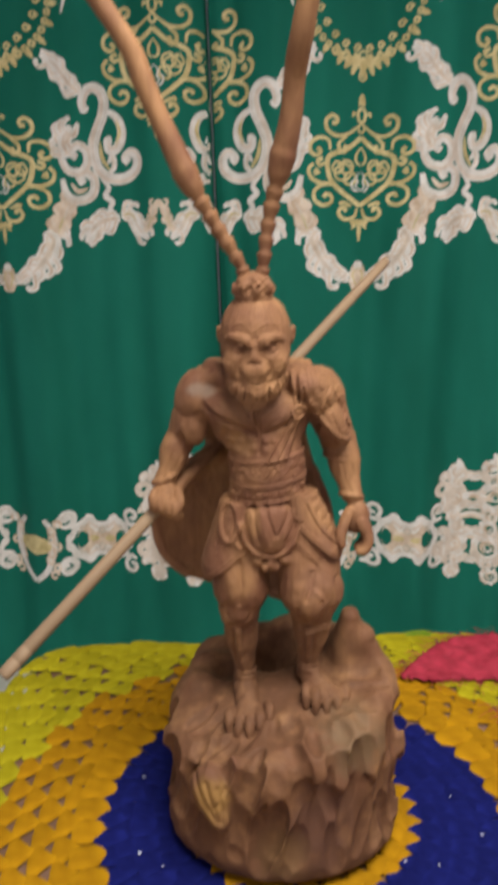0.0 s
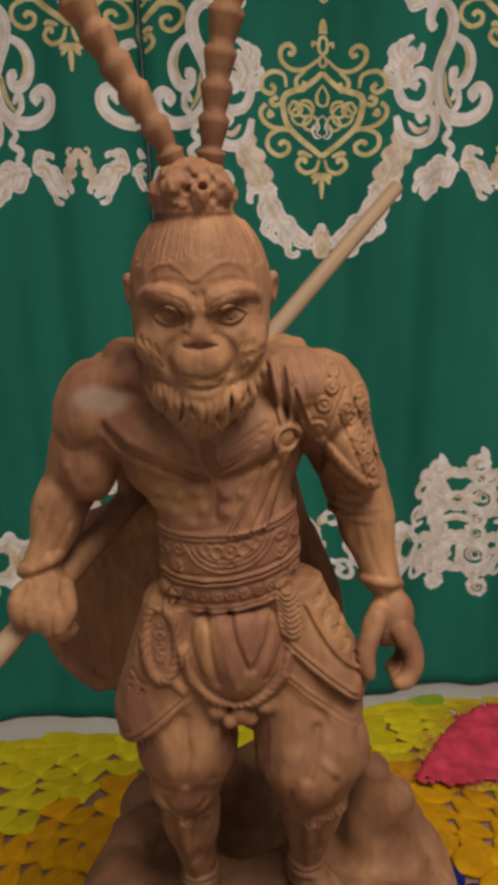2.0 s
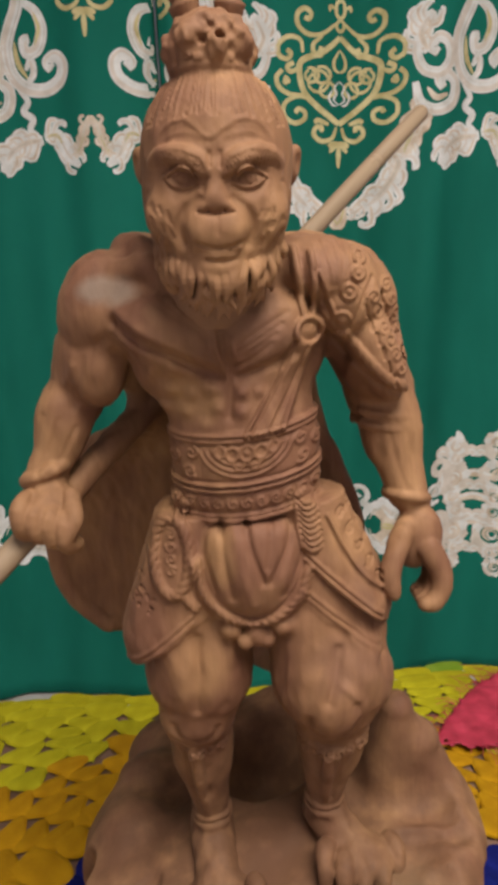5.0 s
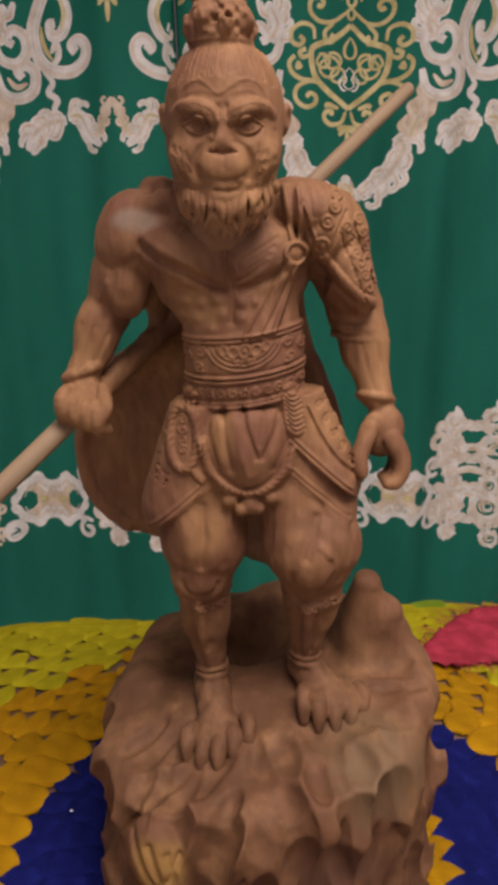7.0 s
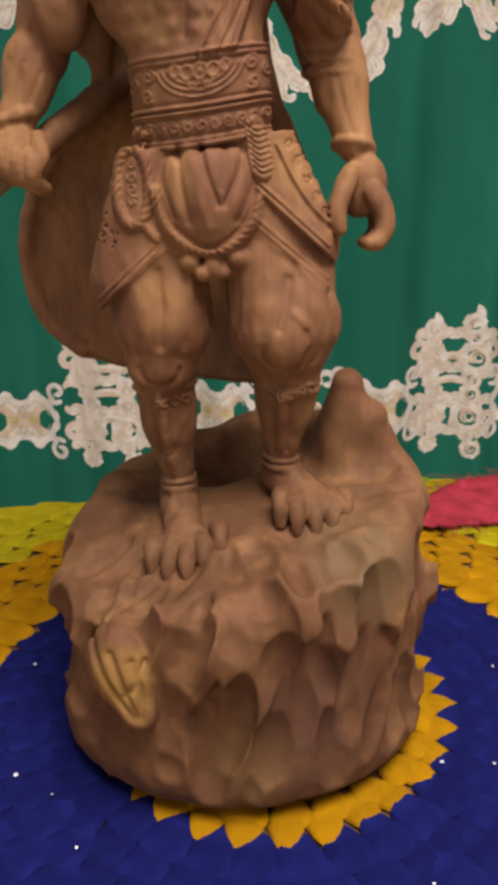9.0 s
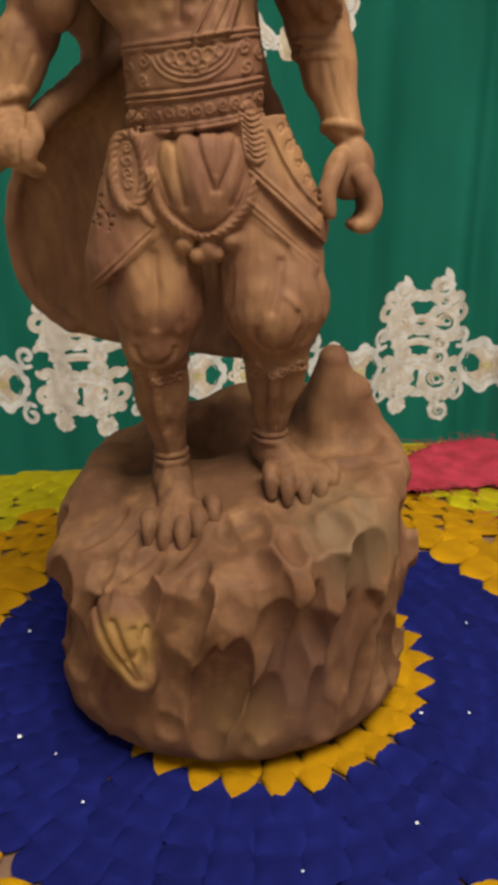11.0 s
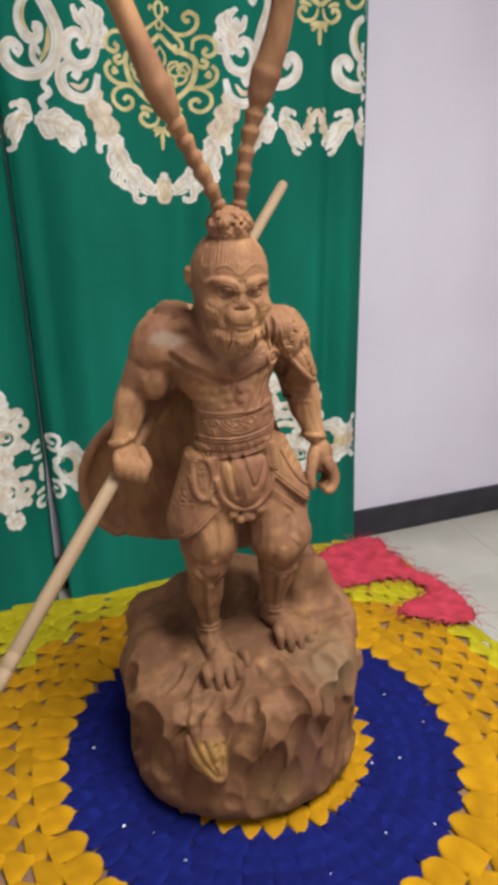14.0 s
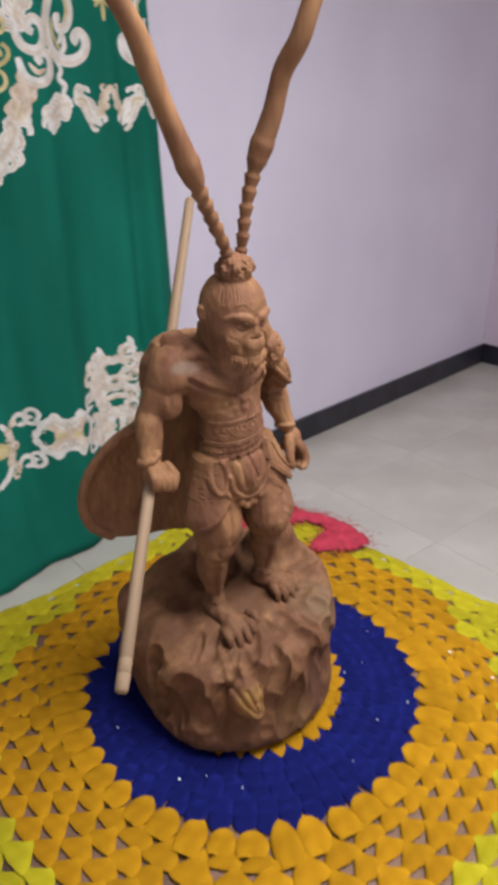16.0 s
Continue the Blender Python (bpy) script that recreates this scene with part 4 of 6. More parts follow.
class Relief:
    """Low relief drawn as lines, dots and cords over x and z, then pressed into a carving's front."""

    def __init__(self, x0, x1, z0, z1, step=0.0004):
        self.o, self.step = (x0, z0), step
        self.up = np.zeros((int((x1 - x0) / step) + 1, int((z1 - z0) / step) + 1), np.float32)
        self.down = self.up.copy()
        self.box = (x0, x1, z0, z1)

    def put(self, pts, r, height, profile):
        m = self.up if height > 0 else self.down
        run = 0.0
        for a, b in zip(pts, pts[1:]):
            lo = [int((min(a[i], b[i]) - 1.6 * r - self.o[i]) / self.step) for i in (0, 1)]
            hi = [int((max(a[i], b[i]) + 1.6 * r - self.o[i]) / self.step) + 2 for i in (0, 1)]
            sl = tuple(slice(max(0, l), max(0, h)) for l, h in zip(lo, hi))
            w = m[sl]
            length = math.dist(a, b)
            if w.size and length > 1e-7:
                gx, gz = np.meshgrid(*[self.o[i] + self.step * (max(0, lo[i]) + np.arange(w.shape[i])) for i in (0, 1)], indexing="ij")
                ux, uz = (b[0] - a[0]) / length, (b[1] - a[1]) / length
                t = np.clip((gx - a[0]) * ux + (gz - a[1]) * uz, 0, length)
                d = np.hypot(gx - a[0] - t * ux, gz - a[1] - t * uz)
                c = (gx - a[0]) * -uz + (gz - a[1]) * ux
                np.maximum(w, abs(height) * profile(d / r, run + t, c), out=w)
            run += length
        return self

    def line(self, pts, r, height, n=0):
        return self.put(spline(pts, n) if n else pts, r, height, lambda d, s, c: np.sqrt(np.clip(1 - d * d, 0, 1)))

    def soft(self, pts, r, height, n=0):
        return self.put(spline(pts, n) if n else pts, r, height, lambda d, s, c: np.exp(-2.2 * d * d) * (d < 1.6))

    def dot(self, x, z, r, height):
        return self.soft([(x, z), (x + 0.0003, z)], r, height)

    def cord(self, pts, r, height, n, pitch=0.0045, slant=0.9):
        return self.put(spline(pts, n), r, height, lambda d, s, c: np.sqrt(np.clip(1 - d * d, 0, 1)) * (0.15 + 0.85 * np.abs(np.sin(math.pi * (s + slant * c) / pitch)) ** 0.7))

    def press(self, q, y0, y1):
        h = self.up - self.down
        nx, nz = h.shape

        def f(x, y, z):
            u, v = (x - self.o[0]) / self.step, (z - self.o[1]) / self.step
            i, k = np.clip(u.astype(int), 0, nx - 2), np.clip(v.astype(int), 0, nz - 2)
            a, b = np.clip(u - i, 0, 1), np.clip(v - k, 0, 1)
            w = (h[i, k] * (1 - a) + h[i + 1, k] * a) * (1 - b) + (h[i, k + 1] * (1 - a) + h[i + 1, k + 1] * a) * b
            return -w * np.clip((y1 - y) / 0.012, 0, 1)
        q.rough(f, (self.box[0], y0, self.box[2]), (self.box[1], y1, self.box[3]))


def volute(x, z, r, turns=1.3, a0=0.0, side=1, n=16):
    """A carved spiral as points x, z."""
    return [(x + side * r * (1 - 0.8 * i / (n - 1)) * math.cos(a0 + turns * 2 * math.pi * i / (n - 1)), z + r * (1 - 0.8 * i / (n - 1)) * math.sin(a0 + turns * 2 * math.pi * i / (n - 1))) for i in range(n)]


def oval(x, z, rx, rz, a0=0, a1=360, n=18):
    return [(x + rx * math.cos(radians(a)), z + rz * math.sin(radians(a))) for a in np.linspace(a0, a1, n)]


def carve_rock(q):
    noise_b, noise_c = cell_noise(4), cell_noise(8)
    # block with a rounded top that falls to the front and to the bare-armed side
    foot, top = ((0, 0, -1), -0.7505), ((-0.26, -0.14, 1), 0.9355)
    q.ball((0.016, 0.012, 0.83), (0.156, 0.134, 0.34), 0.02, trim=[top, foot], soft=0.035)
    q.ball((0.055, 0.025, 0.82), (0.120, 0.112, 0.36), 0.02, trim=[top, foot], soft=0.035)
    q.ball((-0.03, 0.03, 0.86), (0.110, 0.112, 0.30), 0.02, trim=[top, foot], soft=0.035)
    # the back swells out and ends in a ridge that climbs from a low knob to the upright spur
    q.ball((-0.015, 0.095, 0.82), (0.118, 0.105, 0.30), 0.02, trim=[((-0.30, 0.25, 1), 0.951), foot], soft=0.03)
    q.limb((-0.082, 0.166, 0.80), (-0.080, 0.168, 0.893), 0.046, 0.034, 0.02)
    q.limb((-0.080, 0.168, 0.893), (-0.028, 0.150, 0.928), 0.034, 0.032, 0.016)
    q.limb((-0.028, 0.150, 0.928), (0.040, 0.145, 0.948), 0.032, 0.033, 0.016)
    q.limb((0.040, 0.145, 0.946), (0.100, 0.105, 0.950), 0.034, 0.036, 0.018)
    q.limb((-0.100, 0.085, 0.88), (-0.092, 0.110, 0.915), 0.040, 0.026, 0.02)
    # spur: a broad leaning slab with a blunt tip, a shoulder and an upright channel
    q.limb((0.108, 0.062, 0.93), (0.1060, 0.036, 1.040), 0.047, 0.0125, 0.010)
    q.limb((0.104, 0.075, 0.94), (0.090, 0.075, 0.992), 0.040, 0.014, 0.012)
    q.limb((0.120, 0.050, 0.93), (0.1235, 0.038, 1.010), 0.038, 0.0165, 0.008)
    q.limb((0.134, 0.046, 0.92), (0.1345, 0.040, 0.988), 0.028, 0.0135, 0.010)
    q.limb((0.132, 0.0, 0.88), (0.130, 0.035, 0.955), 0.040, 0.024, 0.02)
    q.limb((0.114, 0.008, 0.990), (0.113, 0.020, 1.034), 0.005, 0.004, 0.005, True)
    # hollow between the shins and the ridge
    q.ball((0.011, 0.086, 0.978), (0.046, 0.042, 0.072), 0.008, cut=True)
    q.ball((-0.070, 0.075, 0.972), (0.034, 0.036, 0.046), 0.014, cut=True)
    # lumps along the rim that break its round outline
    for x, y, z, r in ((-0.098, 0.060, 0.905, 0.028), (-0.052, -0.092, 0.900, 0.025), (-0.006, -0.102, 0.898, 0.023), (0.052, -0.098, 0.916, 0.026), (0.098, -0.076, 0.915, 0.030), (0.131, -0.020, 0.905, 0.029)):
        q.ball((x, y, z), (r, r, 1.15 * r), 0.016)
    # upper shell that ends in hanging tongues and pointed arches; the lower tier stands back and swells to the foot
    degs = (-180, -168, -150, -139, -128, -117, -107, -97, -88, -79, -69, -52, -36, -20, 0, 25, 50, 80, 110, 140, 160, 180)
    edge = (0.86, 0.89, 0.83, 0.895, 0.885, 0.832, 0.845, 0.885, 0.828, 0.893, 0.862, 0.912, 0.868, 0.90, 0.84, 0.89, 0.83, 0.88, 0.83, 0.89, 0.83, 0.86)
    back = (0.006, 0.008, 0.006, 0.012, 0.011, 0.006, 0.008, 0.010, 0.005, 0.009, 0.005, 0.011, 0.006, 0.008, 0.005, 0.008, 0.006, 0.008, 0.006, 0.008, 0.006, 0.006)

    def relief(x, y, z):
        ang = np.degrees(np.arctan2((y - 0.012) / 0.131, (x - 0.016) / 0.153)) + 7 * (noise_b(x * 40 + 50, y * 40 + 50, z * 40 + 50) - 0.5)
        zb, dp = np.interp(ang, degs, edge), np.interp(ang, degs, back)
        under = np.clip((zb - z) / 0.013, 0, 1)
        fade = np.clip((z - 0.765) / 0.085, 0, 1) ** 0.8
        fine = noise_c(x * 75 + 90, y * 75 + 90, z * 38 + 90)
        rim = np.sqrt(((x - 0.015) / 0.153) ** 2 + ((y - 0.012) / 0.131) ** 2)
        side = np.clip((rim - 0.70) / 0.2, 0, 1)
        return side * dp * under * under * (3 - 2 * under) * fade + 0.002 * (fine - 0.5)
    q.rough(relief)
    # scoops of the gouge, each a long shallow hollow with a crisp ridge to the next
    rs = random.Random(21)
    for tier, count in ((0, 44), (1, 40), (2, 28)):
        for i in range(count):
            a = math.radians(-180 + 360 * (i + rs.uniform(0.1, 0.9)) / count)
            if math.sin(a) > 0.3:
                continue
            z = (rs.uniform(0.872, 0.938), rs.uniform(0.80, 0.855), rs.uniform(0.757, 0.80))[tier]
            rz = rs.uniform(0.035, 0.055) if tier < 2 else rs.uniform(0.02, 0.035)
            rt, rr = rs.uniform(0.012, 0.021), rs.uniform(0.012, 0.018)
            off = rr - (rs.uniform(0.006, 0.012), rs.uniform(0.006, 0.013), rs.uniform(0.003, 0.008))[tier]
            inset = (0.003, 0.005, 0.001)[tier]
            ex = 0.016 + (0.156 - inset) * math.cos(a)
            ey = 0.012 + (0.134 - inset) * math.sin(a)
            nx, ny = math.cos(a) / 0.156, math.sin(a) / 0.134
            nl = math.hypot(nx, ny)
            q.ball((ex + off * nx / nl, ey + off * ny / nl, z), (rr, rt, rz), 0.0018, (rs.uniform(-20, 20), rs.uniform(-12, 12), math.degrees(math.atan2(ny, nx))), cut=True)
    for i in range(40):
        a, u = radians(rs.uniform(-180, 0)), rs.uniform(0.55, 0.92)
        x, y = 0.016 + 0.156 * u * math.cos(a), 0.012 + 0.134 * u * math.sin(a)
        q.ball((x, y, 0.9355 + 0.26 * x + 0.14 * y + 0.0225 - 0.03 * max(0, u - 0.7)), (rs.uniform(0.010, 0.018), rs.uniform(0.022, 0.036), 0.0235), 0.0035, (0, 0, math.degrees(a) + 90 + rs.uniform(-25, 25)), cut=True)
    q.ball((-0.113, -0.088, 0.856), (0.025, 0.030, 0.052), 0.004, (0, 8, 35), cut=True)
    # the pointed arch and the long hollows of the front
    for a, b, ra, rb in (((0.064, -0.118, 0.899), (0.040, -0.128, 0.842), 0.008, 0.013), ((0.066, -0.117, 0.899), (0.108, -0.104, 0.846), 0.008, 0.012), ((-0.046, -0.119, 0.872), (-0.016, -0.131, 0.812), 0.009, 0.012),
                         ((-0.020, -0.128, 0.868), (-0.004, -0.133, 0.815), 0.005, 0.009), ((-0.052, -0.120, 0.842), (-0.066, -0.114, 0.790), 0.008, 0.010), ((0.024, -0.131, 0.872), (0.016, -0.133, 0.838), 0.006, 0.008),
                         ((0.122, -0.088, 0.872), (0.140, -0.066, 0.825), 0.006, 0.009), ((-0.128, -0.040, 0.868), (-0.122, -0.052, 0.812), 0.010, 0.012)):
        q.limb(a, b, ra, rb, 0.0035, True)
    q.ball((-0.029, -0.126, 0.838), (0.011, 0.018, 0.046), 0.003, (0, -10, 0), cut=True)
    q.ball((-0.052, -0.118, 0.812), (0.010, 0.014, 0.030), 0.003, (0, 24, 0), cut=True)
    q.ball((0.074, -0.112, 0.872), (0.012, 0.016, 0.042), 0.003, (0, -22, 20), cut=True)
    q.ball((0.098, -0.096, 0.862), (0.010, 0.016, 0.040), 0.003, (0, 20, 30), cut=True)
    # the yellowish carved leaf
    q.ball((-0.070, -0.096, 0.874), (0.025, 0.016, 0.034), 0.005, (0, -16, -28))
    q.ball((-0.060, -0.105, 0.850), (0.014, 0.011, 0.022), 0.005, (0, -20, -24))
    leaf_cut = Relief(-0.105, -0.035, 0.82, 0.92, 0.0008)
    for i in range(3):
        leaf_cut.soft([(-0.088 + 0.014 * i, 0.898 - 0.005 * i), (-0.079 + 0.012 * i, 0.874 - 0.004 * i), (-0.061 + 0.003 * i, 0.846)], 0.0042, -0.0034, 14)
    leaf_cut.soft([(-0.052, 0.886), (-0.060, 0.868), (-0.068, 0.862)], 0.0040, -0.0030, 10)
    leaf_cut.press(q, -0.16, -0.06)
    sl, g = q.window(q.lo, q.lo + q.step * q.n)
    q.d[sl] = np.maximum(q.d[sl], 0.7505 - g[2])


def carve_body(q):
    # hips, belly, chest
    q.ball((0.0, 0.010, 1.185), (0.050, 0.038, 0.050), 0.01)
    q.ball((-0.004, 0.006, 1.262), (0.045, 0.034, 0.050), 0.012)
    q.ball((-0.013, 0.012, 1.312), (0.060, 0.037, 0.046), 0.012)
    q.ball((-0.044, -0.010, 1.322), (0.036, 0.019, 0.021), 0.008, (0, 16, -14))
    q.ball((0.010, -0.013, 1.324), (0.030, 0.017, 0.022), 0.008, (0, -12, 12))
    q.limb((-0.085, 0.022, 1.345), (0.058, 0.020, 1.348), 0.024, 0.024, 0.012)
    q.limb((-0.014, 0.012, 1.345), (-0.016, 0.004, 1.385), 0.033, 0.030, 0.012)
    # creases under the pectorals, breastbone, belly muscles
    w = Relief(-0.085, 0.045, 1.255, 1.362)
    w.soft([(-0.076, 1.329), (-0.062, 1.319), (-0.047, 1.313), (-0.030, 1.305), (-0.017, 1.298)], 0.0055, -0.0042, 30)
    w.soft([(-0.074, 1.334), (-0.055, 1.322), (-0.040, 1.3155), (-0.022, 1.307)], 0.0050, 0.0016, 30)
    w.soft([(0.026, 1.312), (0.010, 1.304), (-0.006, 1.298)], 0.0050, -0.0028, 20)
    w.soft([(-0.012, 1.342), (-0.0155, 1.322), (-0.012, 1.308), (-0.010, 1.298), (-0.011, 1.276)], 0.0036, -0.0022, 30)
    w.soft([(-0.0095, 1.320), (-0.0065, 1.309)], 0.0028, 0.0014)
    w.soft([(-0.0185, 1.318), (-0.0150, 1.307)], 0.0028, 0.0012)
    for i in range(4):
        w.soft([(0.021 - 0.003 * i, 1.334 - 0.0055 * i), (0.008 - 0.002 * i, 1.326 - 0.0055 * i), (-0.004 - 0.001 * i, 1.318 - 0.0045 * i)], 0.0030, -0.0013, 10)
    for i in range(3):
        w.soft([(-0.058 + 0.010 * i, 1.343 - 0.002 * i), (-0.036 + 0.006 * i, 1.331 - 0.003 * i), (-0.020, 1.322 - 0.003 * i)], 0.0028, -0.0008, 12)
    for x, z, r, h in ((-0.023, 1.292, 0.0062, 0.0026), (-0.004, 1.290, 0.0060, 0.0026), (0.006, 1.290, 0.005, 0.0018), (-0.018, 1.281, 0.0062, 0.0022), (-0.004, 1.279, 0.0055, 0.0022), (-0.033, 1.289, 0.0055, 0.0024),
                       (-0.045, 1.290, 0.0060, 0.0022), (-0.037, 1.278, 0.0058, 0.0022), (-0.026, 1.271, 0.005, 0.0016), (-0.050, 1.279, 0.0055, 0.0018), (-0.044, 1.302, 0.0055, 0.0012), (-0.058, 1.300, 0.006, 0.0016)):
        w.dot(x, z, r, h)
    w.press(q, -0.06, 0.03)
    # bare arm with the staff
    q.ball((-0.0860, 0.022, 1.330), (0.0265, 0.027, 0.026), 0.008, (0, -18, 0))
    q.limb((-0.091, 0.024, 1.332), (-0.111, 0.036, 1.277), 0.0235, 0.0175, 0.006)
    q.ball((-0.092, 0.018, 1.300), (0.018, 0.018, 0.026), 0.006)
    q.limb((-0.112, 0.036, 1.277), (-0.130, 0.016, 1.230), 0.0175, 0.0125, 0.006)
    q.ball((-0.119, 0.026, 1.262), (0.0165, 0.017, 0.025), 0.006)
    q.ringlet((-0.130, 0.015, 1.233), 0.0126, 0.0126, 0.0034, (84, -24, 0), 0.003)
    q.ball((-0.126, 0.008, 1.210), (0.017, 0.019, 0.019), 0.006)
    for i in range(4):
        a = (-0.138 + 0.0085 * i, -0.001, 1.222 - 0.003 * i)
        q.tube([a, (a[0] - 0.002, -0.013, a[2] - 0.006), (a[0] - 0.001, -0.012, a[2] - 0.018), (a[0] + 0.002, 0.0, a[2] - 0.023)], 0.0052, 0.0015, 10)
    q.tube([(-0.112, 0.002, 1.222), (-0.108, -0.010, 1.210), (-0.114, -0.014, 1.199)], 0.0052, 0.002, 8)
    w = Relief(-0.155, -0.065, 1.215, 1.365)
    for pts, r, h in (([(-0.116, 1.322), (-0.101, 1.312), (-0.083, 1.319)], 0.0050, -0.0013), ([(-0.098, 1.308), (-0.102, 1.290), (-0.109, 1.275)], 0.0036, -0.0011), ([(-0.117, 1.268), (-0.124, 1.250), (-0.131, 1.236)], 0.0030, -0.0011),
                      ([(-0.108, 1.262), (-0.117, 1.244), (-0.124, 1.236)], 0.0026, -0.0009), ([(-0.128, 1.270), (-0.134, 1.254), (-0.137, 1.240)], 0.0028, -0.0009), ([(-0.106, 1.302), (-0.112, 1.290)], 0.0045, 0.0014)):
        w.soft(pts, r, h, 14)
    w.press(q, -0.03, 0.045)
    # carved middle of the staff, from the fist to the back
    q.limb((-0.128, 0.015, 1.207), (-0.02, 0.129, 1.308), 0.0098, 0.0098, 0.003)
    # armoured arm
    q.ball((0.062, 0.018, 1.338), (0.028, 0.028, 0.026), 0.008)
    q.limb((0.064, 0.020, 1.330), (0.086, 0.030, 1.276), 0.025, 0.020, 0.008)
    q.limb((0.086, 0.030, 1.276), (0.101, 0.010, 1.216), 0.0195, 0.0125, 0.008)
    q.ball((0.092, 0.022, 1.255), (0.018, 0.018, 0.026), 0.008)
    q.ringlet((0.088, 0.027, 1.267), 0.0205, 0.0205, 0.0026, (90, 8, 0), 0.0015)
    q.ringlet((0.089, 0.026, 1.259), 0.0205, 0.0205, 0.0026, (90, 8, 0), 0.0015)
    for i in range(12):
        a = 2 * math.pi * i / 12
        q.ball((0.0885 + 0.0205 * math.cos(a), 0.0265 + 0.0205 * math.sin(a), 1.263 + 0.003 * math.cos(a)), 0.0022, 0.001)
    q.ringlet((0.1005, 0.011, 1.214), 0.0122, 0.0122, 0.0030, (78, 10, 0), 0.002)
    q.ball((0.107, 0.004, 1.188), (0.0165, 0.013, 0.021), 0.006, (0, 10, 0))
    q.tube([(0.097, -0.002, 1.197), (0.090, -0.012, 1.182), (0.086, -0.017, 1.170), (0.088, -0.020, 1.160)], (0.0068, 0.0062, 0.0056, 0.0045), 0.003, 10)
    for i in range(4):
        y = -0.006 + 0.0068 * i
        q.tube([(0.112, y, 1.184), (0.119, y - 0.003, 1.172), (0.1195, y - 0.007, 1.160), (0.114, y - 0.010, 1.152), (0.108, y - 0.011, 1.151)], (0.0082, 0.0074, 0.0066, 0.0060, 0.0045), 0.0014, 14)
    w = Relief(0.070, 0.118, 1.212, 1.262)
    for pts in ([(0.087, 1.256), (0.092, 1.238), (0.098, 1.222)], [(0.098, 1.258), (0.102, 1.240), (0.105, 1.224)]):
        w.soft(pts, 0.0030, -0.0008, 12)
    w.press(q, -0.04, 0.035)
    # shoulder armour, studs and the relief on the sleeve
    q.ball((0.045, 0.008, 1.354), (0.032, 0.034, 0.021), 0.003, (0, 12, 0))
    q.ball((0.058, -0.004, 1.339), (0.019, 0.020, 0.022), 0.003, (0, 20, 0))
    q.ball((0.060, 0.010, 1.3555), (0.0165, 0.026, 0.0085), 0.002, (0, 22, 0))
    q.ball((0.070, 0.016, 1.314), (0.022, 0.026, 0.042), 0.003, (0, -22, 0), trim=[((-1, -0.2, 0), -0.060)])
    q.ball((0.0745, 0.004, 1.310), (0.0155, 0.024, 0.035), 0.002, (0, -24, 0))
    w = Relief(0.025, 0.118, 1.272, 1.376)
    for x, z, r in ((0.0625, 1.3635, 0.0036), (0.061, 1.3545, 0.0036), (0.0558, 1.3445, 0.0038), (0.0525, 1.3285, 0.0048)):
        w.line(oval(x, z, r, r), 0.0010, 0.0014)
        w.dot(x, z, 0.6 * r, 0.0014)
        w.soft(oval(x, z, r + 0.0022, r + 0.0022), 0.0010, -0.0008)
    w.soft([(0.037, 1.356), (0.043, 1.340), (0.0465, 1.3305), (0.0525, 1.3225), (0.059, 1.3285), (0.0635, 1.340), (0.0695, 1.352)], 0.0018, -0.0016, 30)
    w.line([(0.039, 1.356), (0.045, 1.341), (0.048, 1.333)], 0.0012, 0.0012, 14)
    w.cord([(0.054, 1.3215), (0.066, 1.307), (0.078, 1.295), (0.095, 1.2865)], 0.0040, 0.0028, 40, 0.0056)
    w.soft([(0.050, 1.318), (0.063, 1.303), (0.076, 1.291), (0.094, 1.282)], 0.0024, -0.0016, 30)
    for i in range(6):
        for j in range(2):
            u = i / 5
            w.line(volute(0.0705 + 0.018 * u + 0.0105 * j, 1.341 - 0.041 * u + 0.006 * j, 0.0046, 1.25, 1.7 * i + j, 1 if j else -1), 0.0010, 0.0011)
            w.line([(0.0655 + 0.018 * u + 0.011 * j, 1.337 - 0.041 * u + 0.006 * j), (0.067 + 0.018 * u + 0.011 * j, 1.331 - 0.041 * u + 0.006 * j)], 0.0012, -0.0016)
    for i in range(3):
        w.soft([(0.040 + 0.006 * i, 1.371), (0.043 + 0.005 * i, 1.360), (0.046 + 0.002 * i, 1.348)], 0.0026, -0.0012, 10)
    w.press(q, -0.06, 0.035)
    # sash, strap and ring
    w = Relief(-0.012, 0.048, 1.258, 1.376)
    for i in range(7):
        w.line([(0.0285 + 0.0011 * i, 1.3175 - 0.0004 * i), (0.0135 + 0.0023 * i, 1.291), (-0.002 + 0.0036 * i, 1.2655 + 0.0007 * i)], 0.0022, 0.0046, 14)
    w.soft([(0.0270, 1.3180), (0.0135, 1.2905), (-0.0005, 1.2660)], 0.0018, -0.0026, 16)
    w.soft([(0.0330, 1.3150), (0.0240, 1.2930), (0.0110, 1.2665)], 0.0014, -0.0016, 16)
    w.line([(0.0255, 1.368), (0.0275, 1.352), (0.0320, 1.332)], 0.0026, 0.0036, 12)
    w.line([(0.0345, 1.366), (0.0365, 1.350), (0.0372, 1.332)], 0.0022, 0.0032, 12)
    w.soft([(0.0300, 1.362), (0.0320, 1.350), (0.0348, 1.334)], 0.0018, -0.0010, 10)
    w.line([(0.0345, 1.3235), (0.0350, 1.3235)], 0.0078, 0.0020)
    w.line(oval(0.0347, 1.3235, 0.0076, 0.0076, n=30), 0.0021, 0.0042)
    w.press(q, -0.06, 0.02)
    # belt: one broad girdle with rims, lotus and volutes
    q.ball((-0.002, 0.008, 1.243), (0.0462, 0.0385, 0.10), 0.0012, trim=[((-0.12, 0, 1), 1.2695), ((0.12, 0, -1), -1.2135)], soft=0.002)
    w = Relief(-0.056, 0.056, 1.20, 1.285)

